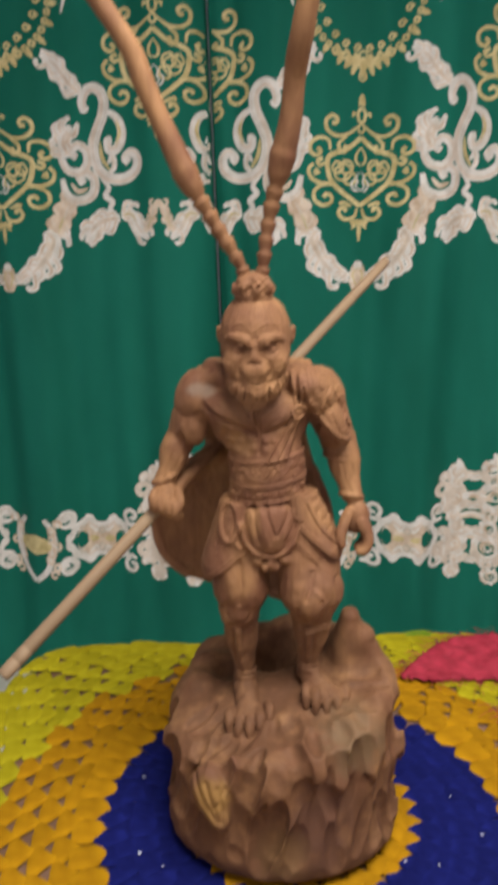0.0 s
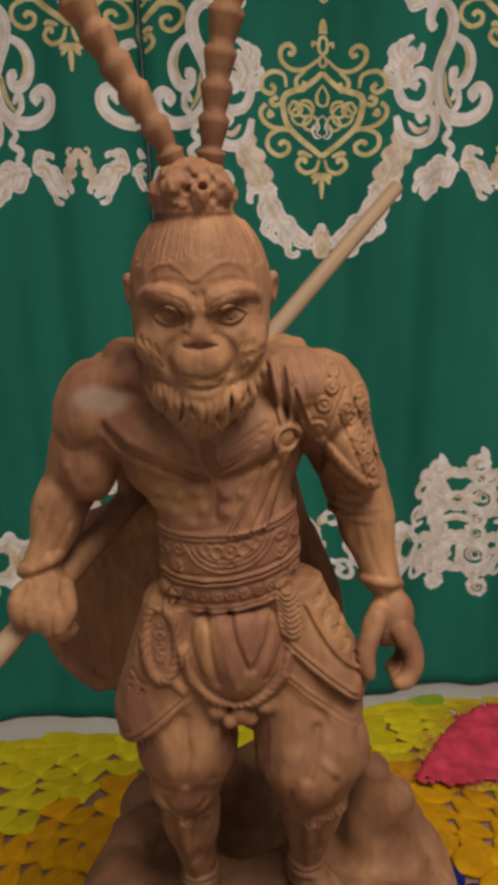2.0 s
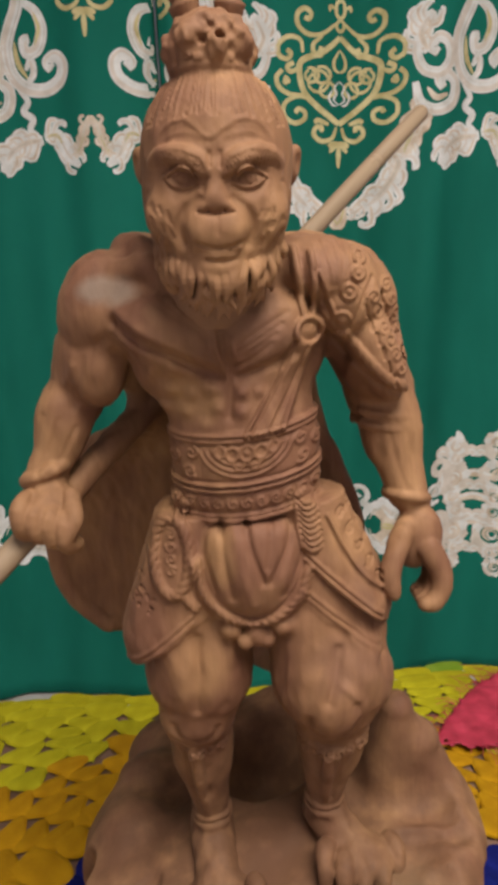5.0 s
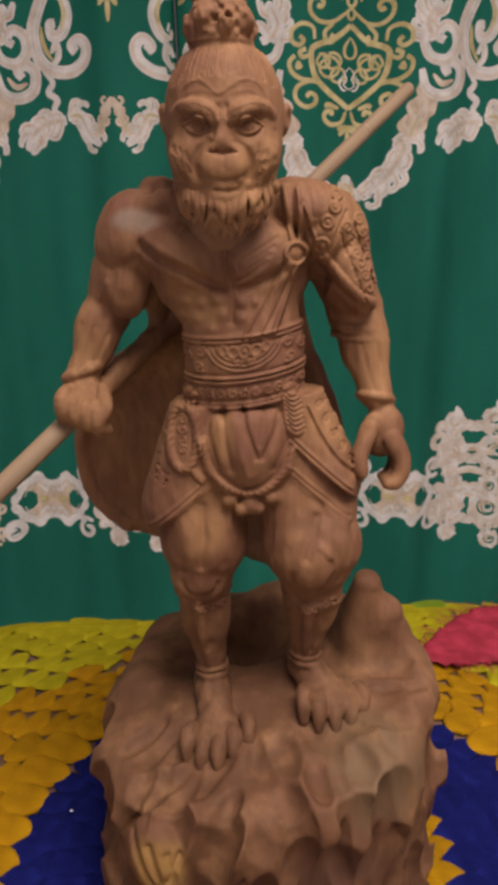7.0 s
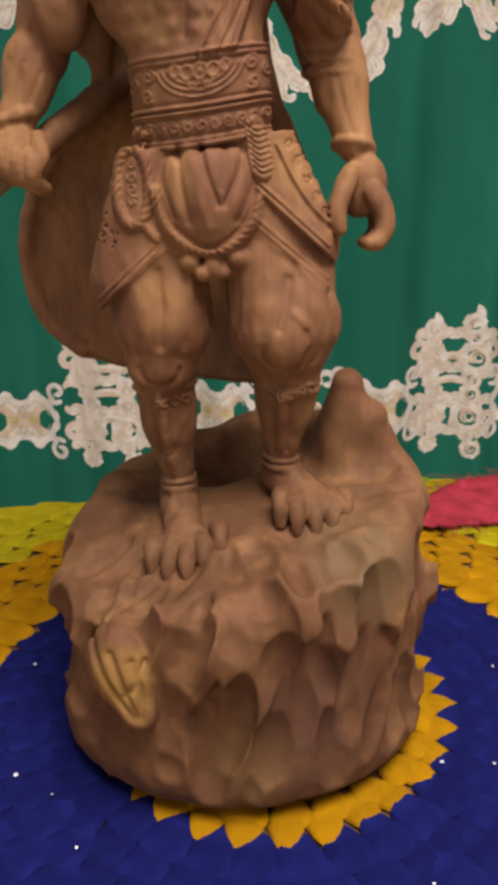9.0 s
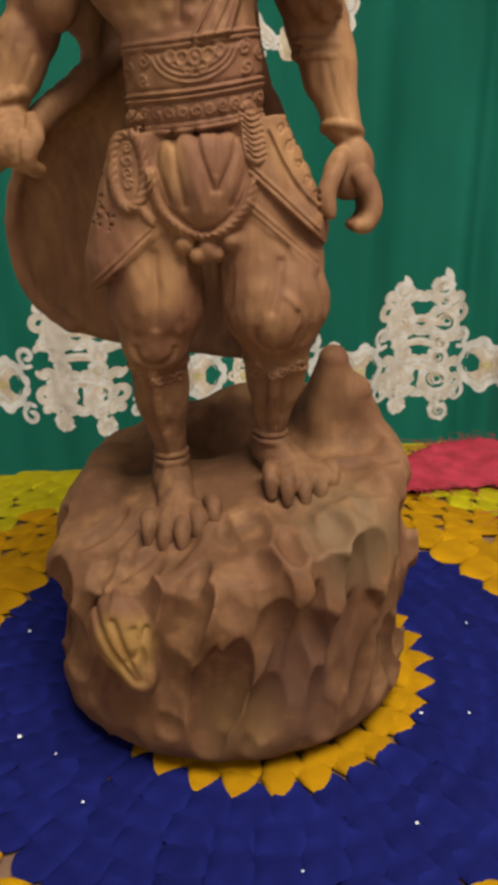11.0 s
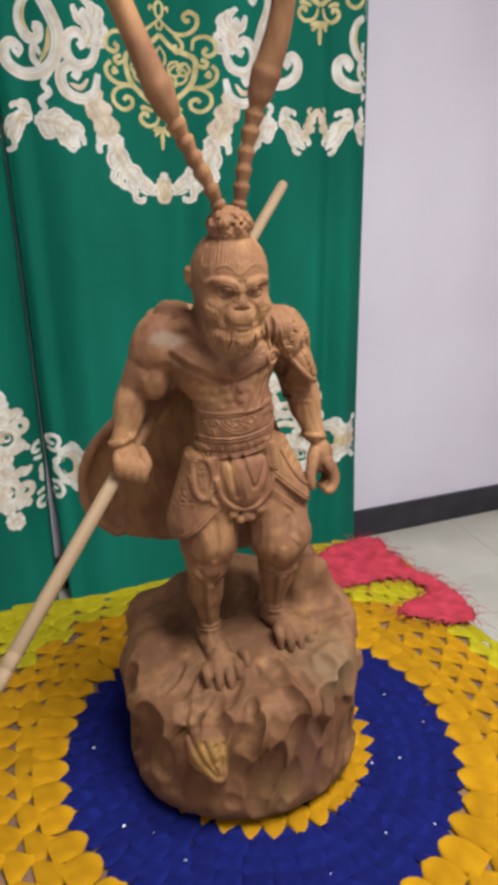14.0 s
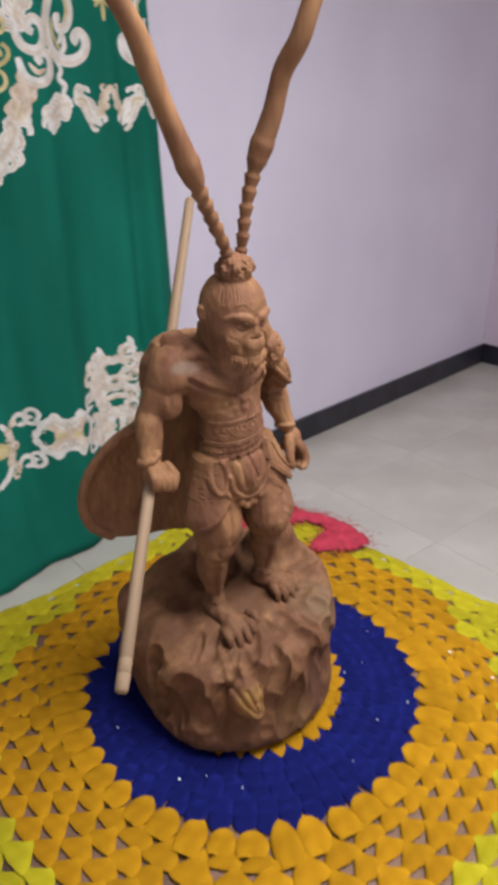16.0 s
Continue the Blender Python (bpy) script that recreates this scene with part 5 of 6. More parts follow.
    def slope(pts):
        return [(x, z + 0.13 * x + 1.6 * x * x) for x, z in pts]

    def ring(z):
        return slope([(x, z) for x in np.linspace(-0.052, 0.052, 40)])
    for z, r, h in ((1.2665, 0.0013, 0.0016), (1.2632, 0.0011, 0.0012), (1.2372, 0.0013, 0.0018), (1.2338, 0.0013, 0.0018), (1.2148, 0.0015, 0.0016), (1.2178, 0.0008, 0.0008)):
        w.line(ring(z), r, h)
    w.soft(ring(1.2355), 0.0010, -0.0014)
    for z in (1.2608, 1.2395, 1.2315, 1.2200):
        w.soft(ring(z), 0.0012, -0.0010)
    for sd in (-1, 1):
        for k in range(3):
            w.line(slope(oval(-0.002, 1.2605, 0.0275 - 0.0036 * k, 0.0185 - 0.0034 * k, 270, 270 + sd * 80, 14)), 0.0009, 0.0013)
        w.line(slope(volute(-0.002 + sd * 0.0325, 1.2565, 0.0048, 1.3, 1.0, sd)), 0.0010, 0.0014)
        w.line(slope(volute(-0.002 + sd * 0.0335, 1.2455, 0.0042, 1.3, 4.0, sd)), 0.0010, 0.0014)
        w.line(slope(volute(-0.002 + sd * 0.0435, 1.2520, 0.0042, 1.3, 2.0, sd)), 0.0010, 0.0014)
        w.line(slope(oval(-0.002 + sd * 0.0082, 1.2560, 0.0036, 0.0040)), 0.0010, 0.0014)
        w.line(slope(oval(-0.002 + sd * 0.0155, 1.2575, 0.0030, 0.0034)), 0.0010, 0.0014)
        w.line(slope(oval(-0.002 + sd * 0.0045, 1.2500, 0.0030, 0.0034)), 0.0009, 0.0013)
    w.line(slope(oval(-0.002, 1.2560, 0.0040, 0.0046)), 0.0010, 0.0015)
    w.dot(-0.002, 1.2558, 0.0024, 0.0012)
    for i in range(11):
        w.line(slope(volute(-0.0445 + 0.0085 * i, 1.2258, 0.0036, 1.25, 0.6 * i, 1 if i < 5.5 else -1)), 0.0009, 0.0014)
    w.press(q, -0.06, 0.04)
    # apron with loose folds, twisted hem and bobbles
    q.ball((0.001, 0.0, 1.182), (0.0430, 0.0400, 0.052), 0.0015, trim=[((-0.1, 0, 1), 1.2142), ((0, 0, -1), -1.146)], soft=0.012)
    w = Relief(-0.062, 0.062, 1.13, 1.222)
    for pts, r, h in (([(-0.018, 1.213), (-0.0165, 1.195), (-0.012, 1.168)], 0.0036, -0.0020), ([(-0.003, 1.213), (-0.001, 1.200), (0.007, 1.178)], 0.0034, -0.0024), ([(0.024, 1.212), (0.020, 1.196), (0.011, 1.178)], 0.0034, -0.0022),
                      ([(0.034, 1.208), (0.030, 1.190), (0.020, 1.168)], 0.0040, -0.0018), ([(-0.029, 1.208), (-0.028, 1.190), (-0.022, 1.170)], 0.0034, -0.0016), ([(0.012, 1.213), (0.011, 1.200), (0.009, 1.188)], 0.0030, -0.0012),
                      ([(-0.010, 1.210), (-0.007, 1.190), (0.0, 1.164)], 0.0048, 0.0012)):
        w.soft(pts, r, h, 18)
    w.cord([(-0.034, 1.188), (-0.032, 1.172), (-0.024, 1.158), (-0.002, 1.1460), (0.017, 1.152), (0.030, 1.166), (0.036, 1.182)], 0.0046, 0.0046, 90, 0.0056)
    w.soft([(-0.030, 1.190), (-0.0265, 1.173), (-0.019, 1.163), (-0.002, 1.1525), (0.014, 1.158), (0.025, 1.170), (0.031, 1.184)], 0.0016, -0.0012, 60)
    w.press(q, -0.06, 0.02)
    for x, z, r in ((-0.013, 1.1425, 0.0068), (0.003, 1.1385, 0.0085), (0.018, 1.1445, 0.0062), (-0.004, 1.1345, 0.006), (0.009, 1.135, 0.0055)):
        q.ball((x, -0.026, z), (r, 0.0065, r), 0.0015)
    # hip plates with rims, rope loop and leaf knot
    q.limb((-0.028, 0.006, 1.226), (-0.0500, 0.004, 1.128), 0.0270, 0.0350, 0.0015, trim=[((0.878, 0, -1), -1.1774), ((-0.12, 0, 1), 1.2165)])
    q.limb((0.026, 0.006, 1.234), (0.0535, 0.002, 1.128), 0.0255, 0.0350, 0.0015, trim=[((-0.83, 0, -1), -1.189), ((-0.12, 0, 1), 1.2165)])
    q.limb((0.030, 0.002, 1.228), (0.0560, -0.001, 1.150), 0.0240, 0.0345, 0.0012, trim=[((-0.88, 0, -1), -1.2145), ((-0.12, 0, 1), 1.2165)])
    w = Relief(-0.095, 0.0800, 1.100, 1.232)
    for o in (0.0025, 0.0075):
        w.line([(x, 1.1774 + 0.878 * x + o) for x in (-0.085, -0.070, -0.055, -0.036)], 0.0013, 0.0014, 24)
    for o in (0.002, 0.0065):
        w.line([(x, 1.189 - 0.83 * x + o) for x in (0.032, 0.050, 0.068, 0.087)], 0.0015, 0.0016, 24)
        w.line([(x, 1.2145 - 0.88 * x + o) for x in (0.032, 0.050, 0.068, 0.087)], 0.0014, 0.0015, 24)
    w.soft([(0.044, 1.212), (0.055, 1.190), (0.068, 1.172), (0.086, 1.157)], 0.0022, -0.0014, 20)
    w.line([(0.046, 1.214), (0.057, 1.193), (0.070, 1.175), (0.088, 1.160)], 0.0012, 0.0012, 20)
    for i in range(7):
        for j in range(3):
            w.line(volute(0.054 + 0.0060 * i + 0.0065 * j, 1.214 - 0.0105 * i + 0.004 * j, 0.0034, 1.2, 1.3 * i + j), 0.0010, -0.0013)
    rp = random.Random(4)
    for i in range(34):
        w.dot(-0.080 + 0.020 * rp.random(), 1.150 + 0.055 * rp.random(), 0.0011, -0.0030)
    w.line([(-0.049, 1.176), (-0.049, 1.206)], 0.0090, 0.0016, 8)
    w.cord(oval(-0.0485, 1.190, 0.0115, 0.0235, 90, 450, 40), 0.0042, 0.0050, 80, 0.0056)
    w.cord([(-0.044, 1.170), (-0.038, 1.162), (-0.034, 1.158)], 0.0036, 0.0040, 14, 0.0054)
    for i in range(4):
        w.line(volute(-0.0485, 1.2035 - 0.0075 * i, 0.0036, 1.2, 1.0 + 2 * i, 1 if i % 2 else -1), 0.0010, 0.0030)
    w.line([(-0.0462, 1.2185), (-0.0452, 1.2185)], 0.0080, 0.0040)
    for i in range(7):
        a = 2 * math.pi * i / 7
        w.line([(-0.0457 + 0.0022 * math.cos(a), 1.2185 + 0.0022 * math.sin(a)), (-0.0457 + 0.0075 * math.cos(a), 1.2185 + 0.0075 * math.sin(a))], 0.0008, -0.0020)
    w.line([(0.0320, 1.2240), (0.0325, 1.213), (0.0355, 1.1985)], 0.0070, 0.0040, 10)
    for i in range(8):
        w.line([(0.0262 + 0.0006 * i, 1.2260 - 0.0036 * i), (0.0320 + 0.0005 * i, 1.2215 - 0.0036 * i), (0.0390 + 0.0005 * i, 1.2235 - 0.0036 * i)], 0.0008, -0.0016, 8)
    w.press(q, -0.07, 0.03)
    # legs: heavy thighs, banded knees, thin shins set apart
    q.limb((-0.033, 0.006, 1.165), (-0.0355, 0.006, 1.098), 0.032, 0.0335, 0.006)
    q.ball((-0.0355, 0.000, 1.100), (0.0345, 0.030, 0.040), 0.008)
    q.ball((-0.038, -0.002, 1.066), (0.0245, 0.022, 0.020), 0.008)
    q.limb((-0.0378, 0.010, 1.066), (-0.0315, 0.022, 0.962), 0.0245, 0.0112, 0.008)
    q.ball((-0.0370, 0.020, 1.024), (0.0215, 0.020, 0.032), 0.008)
    for z in (1.0565, 1.0500):
        q.ringlet((-0.0374, 0.0105, z), 0.0226, 0.0226, 0.0019, (90, -3, 0), 0.0014)
    q.tube([(-0.040, -0.013, 1.047), (-0.038, -0.003, 1.010), (-0.034, 0.010, 0.972)], (0.0034, 0.0032, 0.0024), 0.0035, 12)
    q.limb((0.036, 0.004, 1.165), (0.050, -0.004, 1.096), 0.032, 0.0370, 0.006)
    q.ball((0.0535, -0.008, 1.098), (0.0385, 0.031, 0.036), 0.008)
    q.ball((0.0500, -0.028, 1.088), (0.0190, 0.014, 0.022), 0.007, (0, -10, 0))
    q.limb((0.0545, 0.000, 1.074), (0.0495, 0.006, 0.984), 0.0285, 0.0104, 0.008)
    q.ball((0.0545, 0.006, 1.040), (0.0215, 0.020, 0.030), 0.008, (0, 8, 0))
    for z in (1.0560, 1.0500):
        q.ringlet((0.0535, 0.0015, z), 0.0240, 0.0240, 0.0019, (90, 8, 0), 0.0014)
    q.tube([(0.050, -0.024, 1.046), (0.049, -0.014, 1.018), (0.0485, -0.003, 0.992)], (0.0034, 0.0030, 0.0022), 0.0035, 12)
    q.ball((-0.047, -0.018, 1.118), (0.013, 0.012, 0.030), 0.008, (0, -6, 0))
    q.ball((-0.022, -0.016, 1.112), (0.012, 0.012, 0.030), 0.008)
    q.ball((0.068, -0.024, 1.112), (0.013, 0.012, 0.026), 0.008, (0, -14, 0))
    q.ball((0.036, -0.022, 1.106), (0.012, 0.011, 0.028), 0.008, (0, 8, 0))
    for o in (0.0, -0.0058):
        q.ringlet((0.0495, 0.006, 0.9905 + o), 0.0125, 0.0125, 0.0018, (90, 6, 0), 0.0012)
        q.ringlet((-0.0318, 0.021, 0.9700 + o), 0.0132, 0.0132, 0.0018, (90, 0, 0), 0.0012)
    w = Relief(-0.075, 0.10, 0.975, 1.145)
    for i in range(6):
        w.line(volute(0.035 + 0.0068 * i, 1.0435 + 0.0016 * i, 0.0042, 1.2, i), 0.0009, 0.0016)
        w.line(volute(-0.055 + 0.0066 * i, 1.0415, 0.0040, 1.2, i), 0.0009, 0.0016)
    for pts, r, h in (([(-0.034, 1.136), (-0.034, 1.112), (-0.036, 1.086)], 0.005, -0.0022), ([(-0.057, 1.122), (-0.054, 1.10), (-0.050, 1.080)], 0.006, -0.0016), ([(0.052, 1.130), (0.050, 1.112), (0.046, 1.098)], 0.005, -0.0022),
                      ([(0.080, 1.118), (0.078, 1.095), (0.070, 1.074)], 0.006, -0.0018), (oval(-0.038, 1.068, 0.014, 0.012, 180, 360, 12), 0.0035, -0.0022), (oval(0.050, 1.082, 0.015, 0.015, 170, 350, 12), 0.0035, -0.0024),
                      ([(0.064, 1.096), (0.067, 1.084), (0.062, 1.072)], 0.0035, -0.0018), ([(0.056, 1.108), (0.064, 1.100), (0.066, 1.088)], 0.0045, 0.0016), ([(-0.046, 1.040), (-0.042, 0.995)], 0.0030, -0.0012), ([(0.057, 1.040), (0.053, 1.0)], 0.0030, -0.0012)):
        w.soft(pts, r, h, 12 if len(pts) < 6 else 0)
    w.press(q, -0.06, 0.03)
    # feet with long curled toes
    q.limb((-0.0320, 0.026, 0.950), (-0.0265, -0.014, 0.934), 0.0165, 0.0155, 0.008)
    q.ball((-0.0252, -0.023, 0.9305), (0.0285, 0.021, 0.0130), 0.006, (0, -8, 0))
    for x, y, z in ((-0.0500, -0.040, 0.918), (-0.0375, -0.047, 0.9155), (-0.0240, -0.050, 0.9165), (-0.0110, -0.047, 0.9215), (0.0010, -0.039, 0.9285)):
        q.tube([(x * 0.92 - 0.002, y + 0.016, z + 0.0165), (x, y + 0.009, z + 0.0165), (x, y + 0.001, z + 0.010), (x, y - 0.002, z)], (0.0066, 0.0066, 0.0058, 0.0042), 0.0012, 12)
    q.limb((0.0500, 0.010, 0.974), (0.0700, -0.012, 0.960), 0.0150, 0.0150, 0.008)
    q.ball((0.0725, -0.019, 0.9585), (0.0285, 0.020, 0.0125), 0.006, (0, 0, 14))
    for x, y, z in ((0.0465, -0.034, 0.952), (0.0590, -0.040, 0.948), (0.0720, -0.041, 0.945), (0.0850, -0.036, 0.944), (0.0970, -0.025, 0.947)):
        q.tube([(0.9 * x + 0.007, y + 0.016, z + 0.0165), (x, y + 0.009, z + 0.0165), (x, y + 0.002, z + 0.010), (x, y - 0.001, z)], (0.0066, 0.0066, 0.0058, 0.0042), 0.0012, 12)
    # cape: billowing to one side, with a rolled edge
    left = spline([(-0.085, 0.048, 1.362), (-0.078, 0.062, 1.300), (-0.080, 0.075, 1.255), (-0.125, 0.112, 1.218), (-0.157, 0.135, 1.170), (-0.166, 0.148, 1.120), (-0.155, 0.152, 1.076), (-0.125, 0.150, 1.046)], 80)
    right = spline([(0.050, 0.044, 1.358), (0.038, 0.052, 1.300), (0.044, 0.056, 1.258), (0.062, 0.056, 1.215), (0.076, 0.058, 1.170), (0.074, 0.068, 1.105), (0.062, 0.088, 1.055), (0.038, 0.098, 1.034)], 80)
    grid = []
    for v in range(80):
        row = []
        for u in np.linspace(0, 1, 34):
            p = left[v] * (1 - u) + right[v] * u
            p[1] += 0.034 * math.sin(math.pi * u ** 0.7) + 0.006 * math.sin(9 * u + 2) * (v / 80)
            p[2] -= 0.012 * math.sin(math.pi * u) * (v / 80)
            row.append(p)
        grid.append(row)
    q.sheet(grid, 0.0065, 0.004)
    # cape bunched over the back of the bare shoulder, collar folds
    q.ball((-0.072, 0.052, 1.340), (0.030, 0.034, 0.024), 0.010, (0, -24, 0))
    q.ball((-0.082, 0.064, 1.312), (0.022, 0.022, 0.034), 0.010)
    for k in range(3):
        q.tube([(-0.088 + 0.016 * k, 0.030, 1.346 + 0.008 * k), (-0.084 + 0.015 * k, 0.058, 1.350 + 0.008 * k), (-0.084 + 0.014 * k, 0.078, 1.330)], (0.004, 0.005, 0.004), 0.006, 10)
    for s, x in ((-1, -0.06), (1, 0.03)):
        q.tube([(x - s * 0.018, -0.004, 1.354), (x, 0.016, 1.365), (x + s * 0.012, 0.040, 1.367), (x - s * 0.01, 0.052, 1.366)], 0.0095, 0.006, 12)
    q.tube([(-0.090, 0.014, 1.346), (-0.072, 0.006, 1.356), (-0.052, -0.004, 1.360)], 0.0050, 0.005, 10)
    noise_a = cell_noise(11)
    q.rough(lambda x, y, z: 0.0016 * (noise_a(x * 160 + 80, y * 160 + 80, z * 90 + 80) - 0.5))


def carve_head(q):
    c = -0.0150
    q.ball((c, -0.013, 1.414), (0.0400, 0.045, 0.0465), 0.006)
    q.ball((c, -0.022, 1.390), (0.0378, 0.037, 0.038), 0.008)
    q.ball((c, -0.022, 1.367), (0.0315, 0.0325, 0.0175), 0.008)
    q.limb((c, 0.004, 1.38), (c, 0.008, 1.34), 0.031, 0.033, 0.008)

    for s in (-1, 1):
        # sockets, eyeballs, brows, cheeks, ears
        q.ball((c + s * 0.0165, -0.0600, 1.4005), (0.0128, 0.0078, 0.0088), 0.0045, (0, s * 6, s * 16), cut=True)
        q.ball((c + s * 0.0160, -0.0450, 1.4005), (0.0090, 0.0080, 0.0072), 0.0022)
        q.tube([(c + s * 0.0030, -0.0555, 1.4045), (c + s * 0.012, -0.0562, 1.4095), (c + s * 0.023, -0.0500, 1.4125), (c + s * 0.031, -0.0395, 1.4095)], (0.0030, 0.0038, 0.0032, 0.0016), 0.004, 14)
        q.ball((c + s * 0.023, -0.043, 1.384), (0.012, 0.009, 0.012), 0.008)
        q.ball((c + s * 0.0400, -0.004, 1.411), (0.0050, 0.0075, 0.0115), 0.002, (0, s * 12, 0))
        q.ball((c + s * 0.0440, -0.010, 1.412), (0.002, 0.004, 0.006), 0.002, cut=True)
        q.ball((c + s * 0.0060, -0.0530, 1.3778), (0.0088, 0.0086, 0.0086), 0.004)
    # muzzle, nose, lips
    q.ball((c, -0.0490, 1.375), (0.0152, 0.0130, 0.0135), 0.005)
    q.limb((c, -0.0545, 1.403), (c, -0.0575, 1.393), 0.0034, 0.0042, 0.005)
    q.ball((c, -0.0580, 1.3905), (0.0056, 0.0042, 0.0040), 0.0025)
    for s in (-1, 1):
        q.ball((c + s * 0.0046, -0.0570, 1.3885), (0.0040, 0.0038, 0.0030), 0.0022)
    q.ball((c, -0.0470, 1.3600), (0.0150, 0.0115, 0.0090), 0.004)
    q.ball((c + 0.0005, -0.0560, 1.3652), (0.0085, 0.0036, 0.0024), 0.0015)
    w = Relief(-0.062, 0.032, 1.34, 1.462, 0.0003)
    m = c + 0.002
    w.line([(m - 0.0120, 1.3712), (m - 0.006, 1.3693), (m, 1.3688), (m + 0.006, 1.3696), (m + 0.0122, 1.3722)], 0.0011, -0.0012, 24)
    w.soft([(m - 0.007, 1.3632), (m, 1.3622), (m + 0.007, 1.3634)], 0.0020, -0.0008, 12)
    w.soft([(c + 0.0005, 1.3845), (c + 0.0008, 1.3755)], 0.0016, -0.0006)
    w.soft([(c - 0.0085, 1.3852), (c, 1.3845), (c + 0.0085, 1.3852)], 0.0012, -0.0014, 10)
    for s in (-1, 1):
        w.dot(c + s * 0.0038, 1.3860, 0.0013, -0.0022)
        w.soft([(c + s * 0.0080, 1.3915), (c + s * 0.0150, 1.3865), (c + s * 0.0178, 1.379), (c + s * 0.0150, 1.371)], 0.0036, -0.0020, 20)
        w.soft([(c + s * 0.004, 1.4000), (c + s * 0.006, 1.3945)], 0.0024, -0.0012)
        e = c + s * 0.0163
        upper = [(e - s * 0.0078, 1.3990), (e - s * 0.004, 1.4042), (e + s * 0.001, 1.4055), (e + s * 0.005, 1.4042), (e + s * 0.0082, 1.4022)]
        lower = [(e - s * 0.0078, 1.3990), (e - s * 0.003, 1.3970), (e + s * 0.002, 1.3972), (e + s * 0.006, 1.3994), (e + s * 0.0082, 1.4022)]
        for edge in (upper, lower):
            w.line(edge, 0.0009, 0.0010, 24)
        w.soft([(x, z - 0.0016) for x, z in upper], 0.0009, -0.0012, 20)
        w.soft([(x, z + 0.0016) for x, z in upper], 0.0011, -0.0010, 20)
        w.soft([(x, z - 0.0018) for x, z in lower], 0.0012, -0.0008, 20)
        w.line(oval(e, 1.4012, 0.0030, 0.0031), 0.0006, -0.0009)
        w.dot(e, 1.4012, 0.0011, -0.0010)
        for i in range(15):
            x = c + s * (0.0050 + 0.0016 * i)
            z = 1.4060 + 0.0042 * math.sin(min(1.0, i / 9) * math.pi / 2) - 0.0015 * max(0, i - 9) / 5
            w.line([(x, z - 0.0026), (x + s * 0.0010, z + 0.0005), (x + s * 0.0026, z + 0.0030)], 0.0005, -0.0009 if i < 12 else -0.0006)
        w.soft([(c + s * 0.0028, 1.4125), (c + s * 0.0024, 1.4055)], 0.0011, -0.0012)
        for i in range(2):
            w.soft([(c + s * 0.005, 1.4170 + 0.004 * i), (c + s * 0.016, 1.4195 + 0.004 * i), (c + s * 0.026, 1.4165 + 0.004 * i)], 0.0022, -0.0004, 12)
    # hairline with its peak, combed hair above it
    line = [(-0.0490, 1.398), (-0.0460, 1.412), (-0.0400, 1.4235), (-0.031, 1.4275), (-0.024, 1.4235), (-0.0175, 1.4185), (-0.010, 1.4230), (-0.003, 1.4270), (0.006, 1.4265), (0.0135, 1.417), (0.0175, 1.402)]
    w.soft(line, 0.0020, 0.0006, 60)
    w.soft([(x, z - 0.0018) for x, z in line], 0.0020, -0.0004, 60)
    rh = random.Random(9)
    for i in range(64):
        f = 2 * (i + rh.random()) / 64 - 1
        x, z = c + 0.034 * f, 1.4285 + 0.006 * rh.random() - 0.004 * f * f
        w.line([(x, z), (c + 0.90 * (x - c) + rh.uniform(-0.0006, 0.0006), 0.5 * z + 0.7225), (c + 0.62 * (x - c), 1.4565)], 0.0005 + 0.0002 * rh.random(), -0.0006 - 0.0005 * rh.random(), 10)
    # cheek whiskers
    for i in range(60):
        s = 1 if i % 2 else -1
        x, z = c + s * (0.0215 + 0.012 * rh.random()), 1.362 + 0.028 * rh.random()
        w.soft([(x, z), (x - s * 0.0012, z - 0.0030)], 0.0011, -0.0010)
    w.press(q, -0.09, 0.0)
    # short beard of carved locks under the jaw
    rnd = random.Random(2)
    for layer in range(3):
        for i in range(25):
            a = math.pi * (0.02 + 0.96 * (i + 0.33 * layer) / 25)
            x = c + 0.0325 * math.cos(a) * (1 - 0.08 * layer)
            y = -0.020 - (0.0345 - 0.004 * layer) * math.sin(a)
            top = 1.374 - 0.015 * math.sin(a) - 0.005 * layer
            l = 0.011 + 0.003 * math.sin(a) + rnd.uniform(-0.003, 0.003)
            q.tube([(x, y, top), (x + rnd.uniform(-0.0025, 0.0025), y - 0.0018, top - 0.5 * l), (x * 0.98 + c * 0.02 + rnd.uniform(-0.003, 0.003), y + 0.001, top - l)], (0.0018, 0.0019, 0.0008), 0.0012, 8)
    # topknot: a rough drum with low bosses and pierced holes
    b = c - 0.002
    q.limb((b, -0.022, 1.457), (b, -0.022, 1.4620), 0.0185, 0.0200, 0.003)
    q.limb((b, -0.022, 1.4605), (b, -0.022, 1.4680), 0.0200, 0.0190, 0.004, trim=[((0, 0, 1), 1.4755)])
    q.ringlet((b, -0.021, 1.4535), 0.0195, 0.0195, 0.0014, (90, 0, 0), 0.0015)
    for i in range(8):
        a = 2 * math.pi * i / 8 + 0.2
        q.ball((b + 0.0200 * math.cos(a), -0.022 + 0.0205 * math.sin(a), 1.4635 + 0.002 * math.sin(3 * i)), (0.0048, 0.0048, 0.0066), 0.004)
    for x, z in ((0.0015, 1.4700), (0.0058, 1.4655), (-0.0025, 1.4640)):
        q.ball((b + x, -0.0445, z), (0.0024, 0.0060, 0.0021), 0.001, cut=True)
    noise_a, noise_b = cell_noise(12), cell_noise(13)
